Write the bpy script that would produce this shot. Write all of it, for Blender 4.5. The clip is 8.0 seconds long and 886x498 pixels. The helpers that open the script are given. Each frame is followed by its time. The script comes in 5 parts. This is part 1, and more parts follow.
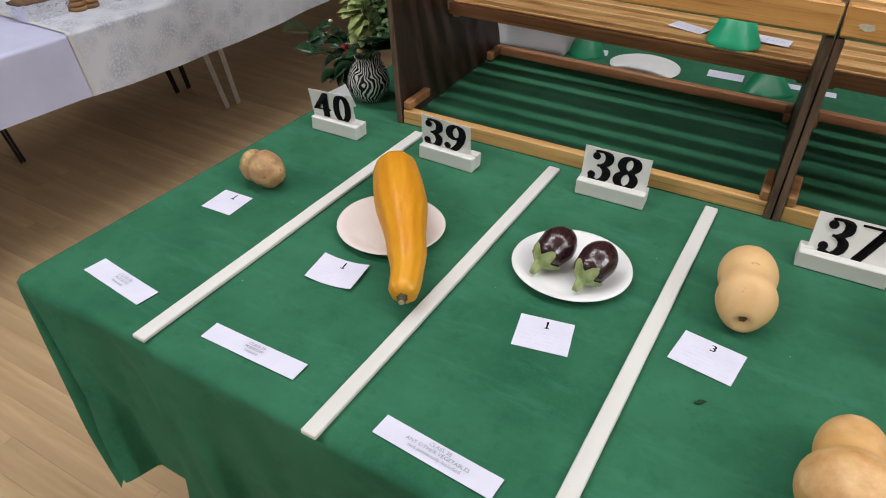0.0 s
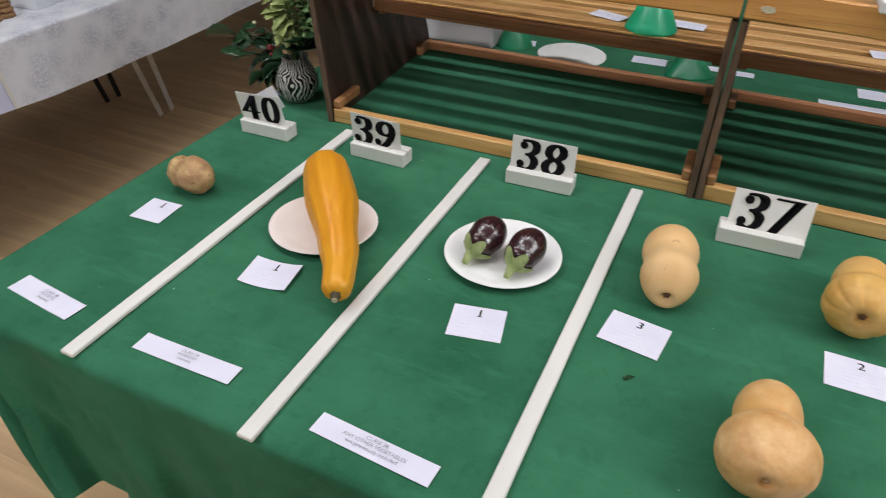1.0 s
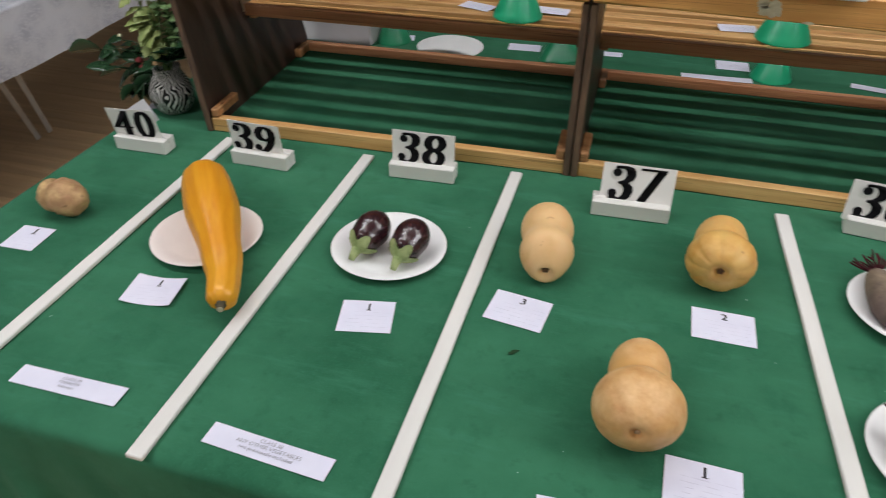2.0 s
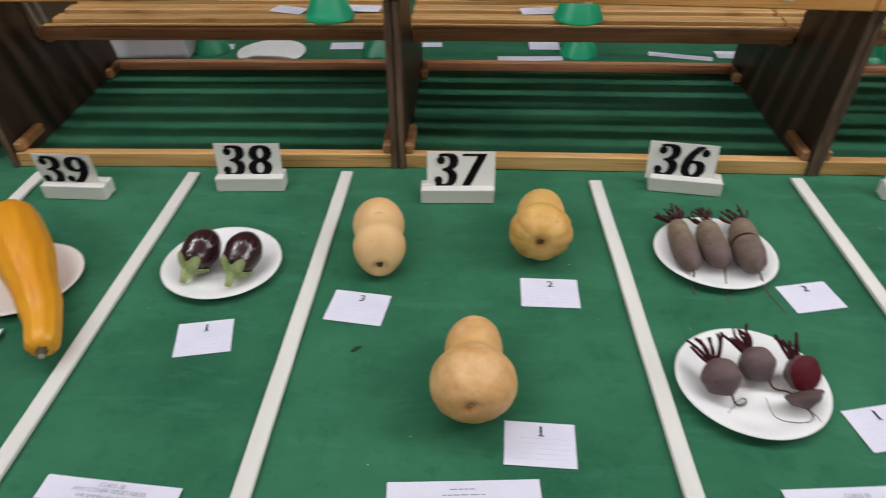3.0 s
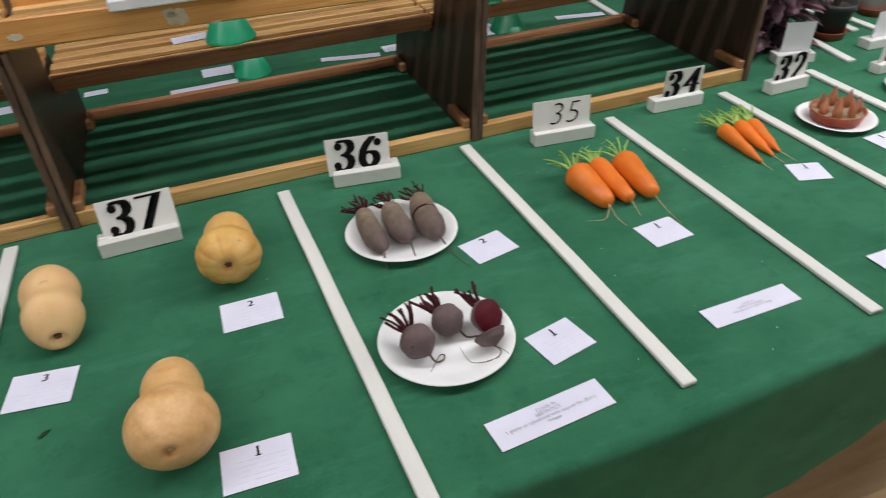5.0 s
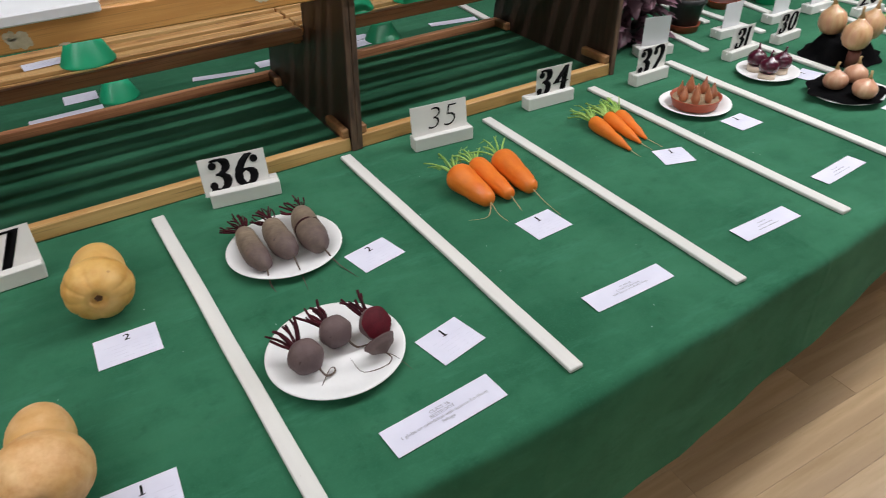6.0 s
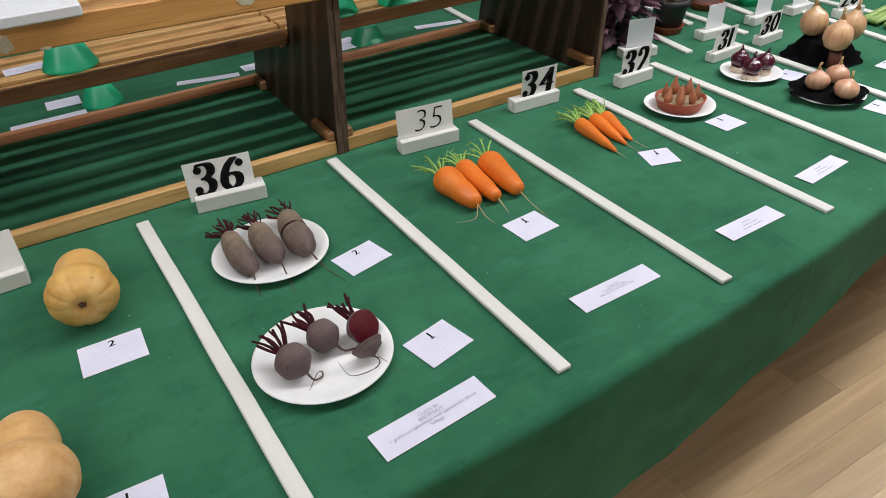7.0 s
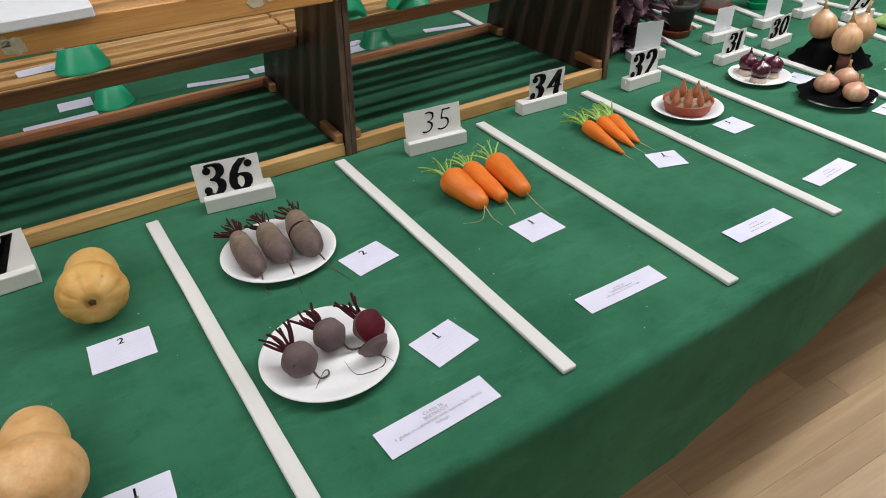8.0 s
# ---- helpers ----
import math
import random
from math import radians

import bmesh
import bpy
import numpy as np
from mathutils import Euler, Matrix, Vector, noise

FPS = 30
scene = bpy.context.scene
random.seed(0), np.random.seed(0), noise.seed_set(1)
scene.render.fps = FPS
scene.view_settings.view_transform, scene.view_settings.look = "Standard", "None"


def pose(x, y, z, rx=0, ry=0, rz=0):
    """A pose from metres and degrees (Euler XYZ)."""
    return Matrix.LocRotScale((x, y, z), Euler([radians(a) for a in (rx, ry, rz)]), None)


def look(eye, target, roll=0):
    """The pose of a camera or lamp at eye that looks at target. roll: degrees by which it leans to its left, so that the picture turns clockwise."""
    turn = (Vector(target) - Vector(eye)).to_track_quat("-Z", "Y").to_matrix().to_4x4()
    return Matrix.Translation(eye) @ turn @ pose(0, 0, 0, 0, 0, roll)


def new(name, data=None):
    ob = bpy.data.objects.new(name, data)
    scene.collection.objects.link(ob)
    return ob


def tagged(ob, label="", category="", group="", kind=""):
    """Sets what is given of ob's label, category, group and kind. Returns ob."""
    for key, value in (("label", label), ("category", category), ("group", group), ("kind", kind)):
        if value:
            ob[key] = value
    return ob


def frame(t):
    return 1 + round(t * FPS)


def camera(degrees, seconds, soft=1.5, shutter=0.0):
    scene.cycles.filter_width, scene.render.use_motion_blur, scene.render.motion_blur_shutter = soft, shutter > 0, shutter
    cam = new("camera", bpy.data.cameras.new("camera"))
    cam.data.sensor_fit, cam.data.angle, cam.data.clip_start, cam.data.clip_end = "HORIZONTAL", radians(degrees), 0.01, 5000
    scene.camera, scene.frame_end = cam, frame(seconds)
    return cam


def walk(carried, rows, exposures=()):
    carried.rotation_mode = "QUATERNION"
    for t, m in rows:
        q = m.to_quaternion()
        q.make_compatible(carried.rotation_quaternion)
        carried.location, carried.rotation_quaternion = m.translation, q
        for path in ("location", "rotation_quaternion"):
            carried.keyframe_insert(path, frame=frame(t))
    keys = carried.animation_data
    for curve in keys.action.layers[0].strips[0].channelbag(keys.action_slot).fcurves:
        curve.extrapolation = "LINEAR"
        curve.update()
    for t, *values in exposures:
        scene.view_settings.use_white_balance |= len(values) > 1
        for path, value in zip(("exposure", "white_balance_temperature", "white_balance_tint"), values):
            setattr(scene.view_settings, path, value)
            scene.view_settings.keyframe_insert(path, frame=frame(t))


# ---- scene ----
cam = camera(64.5, 8.0, soft=0.95, shutter=0.5)
PATH = [
    (0, (0.113, -1.471, 1.581), (-0.661, -0.045, 0.413), 2.0),
    (0.5, (0.129, -1.468, 1.583), (-0.604, -0.021, 0.413), 1.7),
    (1, (0.158, -1.464, 1.588), (-0.498, 0.015, 0.413), 1.3),
    (2.5, (0.271, -1.464, 1.608), (-0.013, 0.121, 0.422), -0.1),
    (3, (0.314, -1.467, 1.618), (0.221, 0.135, 0.424), -0.4),
    (3.5, (0.358, -1.478, 1.613), (0.433, 0.132, 0.428), -1.0),
    (4, (0.403, -1.489, 1.61), (0.631, 0.113, 0.433), -1.9),
    (4.5, (0.444, -1.501, 1.601), (0.821, 0.08, 0.435), -2.6),
    (5, (0.48, -1.513, 1.601), (0.999, 0.026, 0.434), -3.2),
    (6.5, (0.525, -1.535, 1.582), (1.333, -0.109, 0.435), -3.0),
    (7, (0.522, -1.532, 1.585), (1.319, -0.1, 0.438), -3.0),
    (7.5, (0.524, -1.54, 1.584), (1.314, -0.1, 0.442), -3.2),
    (8, (0.521, -1.542, 1.583), (1.3, -0.093, 0.447), -3.2),
]
walk(cam, [(t, look(eye, target, roll)) for t, eye, target, roll in PATH], exposures=((0, -0.09), (1, -0.13), (3, -0.31), (5, -0.31), (8, -0.30)))

# ---- light ----
world = bpy.data.worlds.new("hall_air")
scene.world = world
world.use_nodes = True
world.node_tree.nodes["Background"].inputs[0].default_value = (0.75, 0.85, 1.0, 1)
world.node_tree.nodes["Background"].inputs[1].default_value = 0.002
TOP = 0.75          # height of the long table
CEIL = 3.2


def tube_row(x0, x1, y, watts, colour=(0.98, 0.975, 1.0)):
    """A row of unseen ceiling strip lights along the hall, as one area lamp."""
    lamp = bpy.data.lights.new("unseen_strip_light", "AREA")
    lamp.shape, lamp.size, lamp.size_y = "RECTANGLE", x1 - x0, 0.07
    lamp.energy, lamp.color = watts, colour
    ob = new("unseen_strip_light", lamp)
    ob.matrix_world = Matrix.Translation(((x0 + x1) / 2, y, CEIL - 0.14))
    return ob


# All rows are unseen; those at y 3.9, -5 and -2.5 are added fill.
ROWS_OF_LIGHT = ((-2.05, -0.9, -0.3, 24), (-0.65, 3.0, -0.25, 43), (2.2, 6.6, -0.9, 134), (0.0, 6.0, 3.9, 22), (-2.0, 5.0, -5.0, 64), (-2.6, -1.2, -2.5, 60))
for row in ROWS_OF_LIGHT:
    tube_row(*row)


# ---- materials ----
def nodes_of(name):
    m = bpy.data.materials.new(name)
    m.use_nodes = True
    return m, m.node_tree.nodes, m.node_tree.links, m.node_tree.nodes["Principled BSDF"]


def mat(name, a, b, scale=20.0, rough=0.6, bump=0.1, fine=None, stretch=(1, 1, 1), metal=0.0, sheen=0.0, coat=0.0,
        spots=None, spot_scale=60.0, spot_at=0.68, vary=0.0, patch=None, patch_scale=3.0, spec=0.5, sub=0.0, transmit=0.0, fine_stretch=None, turn=0.0):
    """Two-scale noise between the colours a and b, with relief, optional dark spots, large patches and a change from piece to piece."""
    m, n, l, p = nodes_of(name)
    tc = n.new("ShaderNodeTexCoord")
    mp = n.new("ShaderNodeMapping")
    mp.inputs["Scale"].default_value = stretch
    l.new(tc.outputs["Object"], mp.inputs[0])
    if turn:
        tm = n.new("ShaderNodeMapping")
        tm.inputs["Rotation"].default_value = (0, 0, turn)
        l.new(tc.outputs["Object"], tm.inputs[0])
        l.new(tm.outputs[0], mp.inputs[0])
    nz = n.new("ShaderNodeTexNoise")
    nz.inputs["Scale"].default_value, nz.inputs["Detail"].default_value, nz.inputs["Roughness"].default_value = scale, 6, 0.6
    l.new(mp.outputs[0], nz.inputs["Vector"])
    if vary:
        oi = n.new("ShaderNodeObjectInfo")
        ad = n.new("ShaderNodeVectorMath")
        ad.operation = "MULTIPLY_ADD"
        ad.inputs[1].default_value = (9.1, 5.3, 7.7)
        l.new(oi.outputs["Random"], ad.inputs[0])
        l.new(mp.outputs[0], ad.inputs[2])
        l.new(ad.outputs[0], nz.inputs["Vector"])
    rp = n.new("ShaderNodeValToRGB")
    rp.color_ramp.elements[0].position, rp.color_ramp.elements[1].position = 0.3, 0.7
    rp.color_ramp.elements[0].color, rp.color_ramp.elements[1].color = (*a, 1), (*b, 1)
    l.new(nz.outputs[0], rp.inputs[0])
    col = rp.outputs[0]
    if patch:
        pz = n.new("ShaderNodeTexNoise")
        pz.inputs["Scale"].default_value, pz.inputs["Detail"].default_value = patch_scale, 3
        l.new(mp.outputs[0], pz.inputs["Vector"])
        pr = n.new("ShaderNodeMapRange")
        pr.inputs[1].default_value, pr.inputs[2].default_value = 0.42, 0.72
        l.new(pz.outputs[0], pr.inputs[0])
        mx = n.new("ShaderNodeMix")
        mx.data_type = "RGBA"
        mx.inputs[7].default_value = (*patch, 1)
        l.new(pr.outputs[0], mx.inputs[0])
        l.new(col, mx.inputs[6])
        col = mx.outputs[2]
    if spots:
        sz = n.new("ShaderNodeTexNoise")
        sz.inputs["Scale"].default_value, sz.inputs["Detail"].default_value = spot_scale, 2
        l.new(mp.outputs[0], sz.inputs["Vector"])
        sr = n.new("ShaderNodeMapRange")
        sr.inputs[1].default_value, sr.inputs[2].default_value = spot_at, spot_at + 0.05
        l.new(sz.outputs[0], sr.inputs[0])
        mx = n.new("ShaderNodeMix")
        mx.data_type = "RGBA"
        mx.inputs[7].default_value = (*spots, 1)
        l.new(sr.outputs[0], mx.inputs[0])
        l.new(col, mx.inputs[6])
        col = mx.outputs[2]
    if vary:
        hv = n.new("ShaderNodeHueSaturation")
        mr = n.new("ShaderNodeMapRange")
        mr.inputs[3].default_value, mr.inputs[4].default_value = 1 - vary, 1 + vary
        l.new(oi.outputs["Random"], mr.inputs[0])
        l.new(mr.outputs[0], hv.inputs["Value"])
        l.new(col, hv.inputs["Color"])
        col = hv.outputs[0]
    l.new(col, p.inputs["Base Color"])
    fz = n.new("ShaderNodeTexNoise")
    fz.inputs["Scale"].default_value, fz.inputs["Detail"].default_value = fine or scale * 6, 5
    if fine_stretch:
        fm = n.new("ShaderNodeMapping")
        fm.inputs["Scale"].default_value = fine_stretch
        l.new(tc.outputs["Object"], fm.inputs[0])
        l.new(fm.outputs[0], fz.inputs["Vector"])
    else:
        l.new(mp.outputs[0], fz.inputs["Vector"])
    bp = n.new("ShaderNodeBump")
    bp.inputs["Strength"].default_value, bp.inputs["Distance"].default_value = bump, 0.004
    l.new(fz.outputs[0], bp.inputs["Height"])
    l.new(bp.outputs[0], p.inputs["Normal"])
    rr = n.new("ShaderNodeMapRange")
    rr.inputs[3].default_value, rr.inputs[4].default_value = max(rough - 0.08, 0.02), min(rough + 0.08, 1)
    l.new(fz.outputs[0], rr.inputs[0])
    l.new(rr.outputs[0], p.inputs["Roughness"])
    p.inputs["Metallic"].default_value = metal
    p.inputs["Sheen Weight"].default_value = sheen
    p.inputs["Coat Weight"].default_value = coat
    p.inputs["Coat Roughness"].default_value = 0.15
    p.inputs["Specular IOR Level"].default_value = spec
    if sub:
        p.inputs["Subsurface Weight"].default_value = sub
        p.inputs["Subsurface Scale"].default_value = 0.01
    p.inputs["Transmission Weight"].default_value = transmit
    return m


def cloth_green():
    """Plain cotton: weave, faint mottling, soft wrinkles and pressed fold lines."""
    m, n, l, p = nodes_of("green_cloth")
    tc = n.new("ShaderNodeTexCoord")

    def field(scale, detail, vec=None, rough=0.6):
        z = n.new("ShaderNodeTexNoise")
        z.inputs["Scale"].default_value, z.inputs["Detail"].default_value, z.inputs["Roughness"].default_value = scale, detail, rough
        l.new(vec or tc.outputs["Object"], z.inputs["Vector"])
        return z.outputs[0]

    def blend(a, b, f):
        x = n.new("ShaderNodeMix")
        x.data_type = "RGBA"
        l.new(f, x.inputs[0])
        for k, c in ((6, a), (7, b)):
            if isinstance(c, tuple):
                x.inputs[k].default_value = (*c, 1)
            else:
                l.new(c, x.inputs[k])
        return x.outputs[2]

    def ramp(v, lo, hi, to=1.0):
        r = n.new("ShaderNodeMapRange")
        r.inputs[1].default_value, r.inputs[2].default_value, r.inputs[4].default_value = lo, hi, to
        l.new(v, r.inputs[0])
        return r.outputs[0]

    base = blend((0.020, 0.112, 0.057), (0.043, 0.182, 0.098), ramp(field(4.0, 6), 0.32, 0.68))
    base = blend(base, (0.013, 0.098, 0.050), ramp(field(11, 4), 0.56, 0.78, 0.55))
    base = blend(base, (0.040, 0.19, 0.105), ramp(field(260, 2), 0.55, 0.75, 0.5))
    wm = n.new("ShaderNodeMapping")
    wm.inputs["Scale"].default_value, wm.inputs["Rotation"].default_value = (0.35, 1.5, 1.0), (0, 0, 0.8)
    l.new(tc.outputs["Object"], wm.inputs[0])
    base = blend(base, (0.058, 0.225, 0.135), ramp(field(13, 7, wm.outputs[0], 0.72), 0.54, 0.74, 0.55))
    base = blend(base, (0.016, 0.088, 0.045), ramp(field(30, 5, None, 0.7), 0.56, 0.72, 0.4))
    l.new(base, p.inputs["Base Color"])
    p.inputs["Roughness"].default_value, p.inputs["Specular IOR Level"].default_value, p.inputs["Sheen Weight"].default_value = 0.9, 0.1, 0.04
    mp = n.new("ShaderNodeMapping")
    mp.inputs["Scale"].default_value = (0.45, 1.6, 1.0)
    mp.inputs["Rotation"].default_value = (0, 0, 0.35)
    l.new(tc.outputs["Object"], mp.inputs[0])
    b1 = n.new("ShaderNodeBump")
    b1.inputs["Strength"].default_value, b1.inputs["Distance"].default_value = 0.7, 0.016
    sp = n.new("ShaderNodeSeparateXYZ")
    l.new(tc.outputs["Object"], sp.inputs[0])

    def calc(op, a, b):
        q = n.new("ShaderNodeMath")
        q.operation = op
        for k, v in enumerate((a, b)):
            if isinstance(v, (int, float)):
                q.inputs[k].default_value = v
            else:
                l.new(v, q.inputs[k])
        return q.outputs[0]

    height = calc("ADD", field(6, 2.2, mp.outputs[0]), calc("MULTIPLY", field(2.3, 2), 1.2))
    waver = calc("MULTIPLY", field(5, 3), 0.05)
    for axis, at, size in ((1, -0.70, 0.10), (1, -0.23, 0.07), (0, -0.60, 0.08), (0, 0.27, 0.09), (0, 0.98, 0.10), (0, 1.70, 0.09), (1, 0.95, 0.1)):
        off = calc("ABSOLUTE", calc("SUBTRACT", calc("ADD", sp.outputs[axis], waver), at + 0.025), 0)
        height = calc("ADD", height, ramp(off, 0.016, 0.0, size))
    l.new(height, b1.inputs["Height"])
    b2 = n.new("ShaderNodeBump")
    b2.inputs["Strength"].default_value, b2.inputs["Distance"].default_value = 0.45, 0.002
    l.new(field(650, 3), b2.inputs["Height"])
    l.new(b1.outputs[0], b2.inputs["Normal"])
    l.new(b2.outputs[0], p.inputs["Normal"])
    return m


def wood(name, pale, deep, streak, rough=0.5, coat=0.0, knots=0.12, vary=0.15, grain=(1.1, 34, 34)):
    """Sawn softwood: bands along the board, fine dark streaks, scattered knots and scuffed tone."""
    m, n, l, p = nodes_of(name)
    tc = n.new("ShaderNodeTexCoord")
    oi = n.new("ShaderNodeObjectInfo")
    ad = n.new("ShaderNodeVectorMath")
    ad.operation = "MULTIPLY_ADD"
    ad.inputs[1].default_value = (7.3, 3.1, 5.9)
    l.new(oi.outputs["Random"], ad.inputs[0])
    l.new(tc.outputs["Object"], ad.inputs[2])

    def field(scale3, detail, rough_=0.6):
        mp = n.new("ShaderNodeMapping")
        mp.inputs["Scale"].default_value = scale3
        l.new(ad.outputs[0], mp.inputs[0])
        z = n.new("ShaderNodeTexNoise")
        z.inputs["Scale"].default_value, z.inputs["Detail"].default_value, z.inputs["Roughness"].default_value = 1.0, detail, rough_
        z.inputs["Distortion"].default_value = 0.35
        l.new(mp.outputs[0], z.inputs["Vector"])
        return z.outputs[0]

    def span(v, lo, hi, top=1.0):
        r = n.new("ShaderNodeMapRange")
        r.inputs[1].default_value, r.inputs[2].default_value, r.inputs[4].default_value = lo, hi, top
        l.new(v, r.inputs[0])
        return r.outputs[0]

    def blend(a, b, f):
        x = n.new("ShaderNodeMix")
        x.data_type = "RGBA"
        l.new(f, x.inputs[0])
        for k, c in ((6, a), (7, b)):
            if isinstance(c, tuple):
                x.inputs[k].default_value = (*c, 1)
            else:
                l.new(c, x.inputs[k])
        return x.outputs[2]

    bands = field(grain, 5)
    col = blend(pale, deep, span(bands, 0.36, 0.66))
    col = blend(col, deep, span(field((2.2, 9, 9), 3), 0.5, 0.72, 0.7))
    fine = field((grain[0] * 4, grain[1] * 6, grain[2] * 6), 3)
    col = blend(col, streak, span(fine, 0.56, 0.72, 0.62))
    vo = n.new("ShaderNodeTexVoronoi")
    vm = n.new("ShaderNodeMapping")
    vm.inputs["Scale"].default_value = (5.5, 17, 17)
    l.new(ad.outputs[0], vm.inputs[0])
    l.new(vm.outputs[0], vo.inputs["Vector"])
    vo.inputs["Scale"].default_value = 1.0
    col = blend(col, streak, span(vo.outputs["Distance"], knots, knots * 0.55, 0.85))
    col = blend(col, deep, span(vo.outputs["Distance"], knots * 2.6, knots, 0.6))
    hv = n.new("ShaderNodeHueSaturation")
    l.new(span(oi.outputs["Random"], 0.0, 1.0), hv.inputs["Value"])
    hv.inputs["Value"].links[0].from_node.inputs[3].default_value = 1 - vary
    hv.inputs["Value"].links[0].from_node.inputs[4].default_value = 1 + vary
    l.new(col, hv.inputs["Color"])
    l.new(hv.outputs[0], p.inputs["Base Color"])
    bp = n.new("ShaderNodeBump")
    bp.inputs["Strength"].default_value, bp.inputs["Distance"].default_value = 0.3, 0.002
    l.new(fine, bp.inputs["Height"])
    l.new(bp.outputs[0], p.inputs["Normal"])
    l.new(span(bands, 0.2, 0.8, min(rough + 0.12, 1)), p.inputs["Roughness"])
    p.inputs["Roughness"].links[0].from_node.inputs[3].default_value = max(rough - 0.1, 0.05)
    p.inputs["Coat Weight"].default_value, p.inputs["Coat Roughness"].default_value = coat, 0.25
    return m


def lace():
    """White damask with raised flower motifs over a fine woven ground."""
    m, n, l, p = nodes_of("white_damask_lace")
    tc = n.new("ShaderNodeTexCoord")

    def field(kind, scale, out, detail=2):
        z = n.new(kind)
        z.inputs["Scale"].default_value = scale
        z.inputs["Detail"].default_value = detail
        l.new(warp.outputs[0], z.inputs["Vector"])
        return z.outputs[out]

    def span(v, lo, hi, top=1.0):
        r = n.new("ShaderNodeMapRange")
        r.inputs[1].default_value, r.inputs[2].default_value, r.inputs[4].default_value = lo, hi, top
        l.new(v, r.inputs[0])
        return r.outputs[0]

    def calc(op, a, b):
        q = n.new("ShaderNodeMath")
        q.operation = op
        l.new(a, q.inputs[0])
        l.new(b, q.inputs[1])
        return q.outputs[0]

    wz = n.new("ShaderNodeTexNoise")
    wz.inputs["Scale"].default_value, wz.inputs["Detail"].default_value = 16, 3
    l.new(tc.outputs["Object"], wz.inputs["Vector"])
    warp = n.new("ShaderNodeVectorMath")
    warp.operation = "MULTIPLY_ADD"
    warp.inputs[1].default_value = (0.035, 0.035, 0.035)
    l.new(wz.outputs["Color"], warp.inputs[0])
    l.new(tc.outputs["Object"], warp.inputs[2])
    petals = span(field("ShaderNodeTexVoronoi", 95, "Distance", 0), 0.2, 0.6)
    motif = span(field("ShaderNodeTexVoronoi", 11, "Distance", 0), 0.72, 0.25)
    figure = calc("MULTIPLY", petals, motif)
    weave = span(field("ShaderNodeTexNoise", 220, 0), 0.3, 0.7, 0.25)
    x = n.new("ShaderNodeMix")
    x.data_type = "RGBA"
    x.inputs[6].default_value, x.inputs[7].default_value = (0.69, 0.705, 0.765, 1), (0.50, 0.52, 0.60, 1)
    l.new(figure, x.inputs[0])
    l.new(x.outputs[2], p.inputs["Base Color"])
    bp = n.new("ShaderNodeBump")
    bp.inputs["Strength"].default_value, bp.inputs["Distance"].default_value = 0.5, 0.004
    l.new(calc("ADD", figure, weave), bp.inputs["Height"])
    l.new(bp.outputs[0], p.inputs["Normal"])
    p.inputs["Roughness"].default_value, p.inputs["Specular IOR Level"].default_value = 0.85, 0.2
    return m


GREEN = cloth_green()
WHITE_WOOD = mat("white_gloss_paint", (0.70, 0.69, 0.65), (0.75, 0.74, 0.71), 9, 0.5, 0.04, fine=60, stretch=(0.6, 3, 3), spots=(0.5, 0.46, 0.4),
                 spot_scale=34, spot_at=0.75, vary=0.03, patch=(0.66, 0.65, 0.63), patch_scale=5)
CARD = mat("white_card", (0.72, 0.73, 0.76), (0.77, 0.78, 0.81), 15, 0.75, 0.05, spec=0.3)
NUMBER_CARD = mat("plastic_number_card", (0.76, 0.75, 0.72), (0.82, 0.81, 0.79), 9, 0.4, 0.05)
PAPER = mat("lilac_white_paper", (0.68, 0.68, 0.81), (0.75, 0.75, 0.87), 12, 0.8, 0.06, spec=0.25)
PLATE = mat("white_paper_plate", (0.80, 0.80, 0.80), (0.86, 0.86, 0.86), 12, 0.55, 0.06, spec=0.35)
PINKPLATE = mat("blush_paper_plate", (0.80, 0.73, 0.70), (0.85, 0.79, 0.76), 12, 0.6, 0.06, spec=0.3)
INK = mat("black_ink", (0.006, 0.006, 0.007), (0.011, 0.011, 0.012), 50, 0.9, 0.02, spec=0.05)
GREYINK = mat("grey_print", (0.22, 0.22, 0.26), (0.32, 0.32, 0.36), 50, 0.8, 0.02)
PALEINK = mat("faint_handwriting", (0.56, 0.56, 0.67), (0.66, 0.66, 0.77), 50, 0.8, 0.02)
PINE = wood("fresh_pine", (0.74, 0.455, 0.185), (0.52, 0.26, 0.085), (0.12, 0.045, 0.018), 0.5, knots=0.2, vary=0.2)
PALEPINE = wood("pale_pine", (0.72, 0.455, 0.185), (0.54, 0.29, 0.095), (0.15, 0.065, 0.025), 0.5, knots=0.22)
VARNISH = wood("varnished_plank", (0.71, 0.38, 0.12), (0.52, 0.235, 0.062), (0.16, 0.06, 0.02), 0.38, 0.15, knots=0.2, vary=0.08)
BROWNRAIL = wood("stained_rail", (0.60, 0.30, 0.14), (0.34, 0.135, 0.058), (0.05, 0.02, 0.012), 0.55, knots=0.2, vary=0.2)
BLOCKWOOD = wood("brown_block", (0.42, 0.215, 0.09), (0.28, 0.125, 0.05), (0.08, 0.035, 0.015), 0.55, knots=0.06)
DARKWOOD = mat("dark_stained_board", (0.030, 0.0155, 0.011), (0.062, 0.034, 0.024), 9, 0.45, 0.25, fine=70, stretch=(9, 9, 0.6), spots=(0.11, 0.07, 0.05),
               spot_scale=6, spot_at=0.76)
EDGEWOOD = mat("worn_board_edge", (0.04, 0.022, 0.014), (0.19, 0.115, 0.07), 16, 0.75, 0.4, fine=120, stretch=(4, 4, 0.6))
MINT = mat("mint_paint_fleck", (0.50, 0.44, 0.29), (0.66, 0.61, 0.47), 90, 0.6, 0.3)
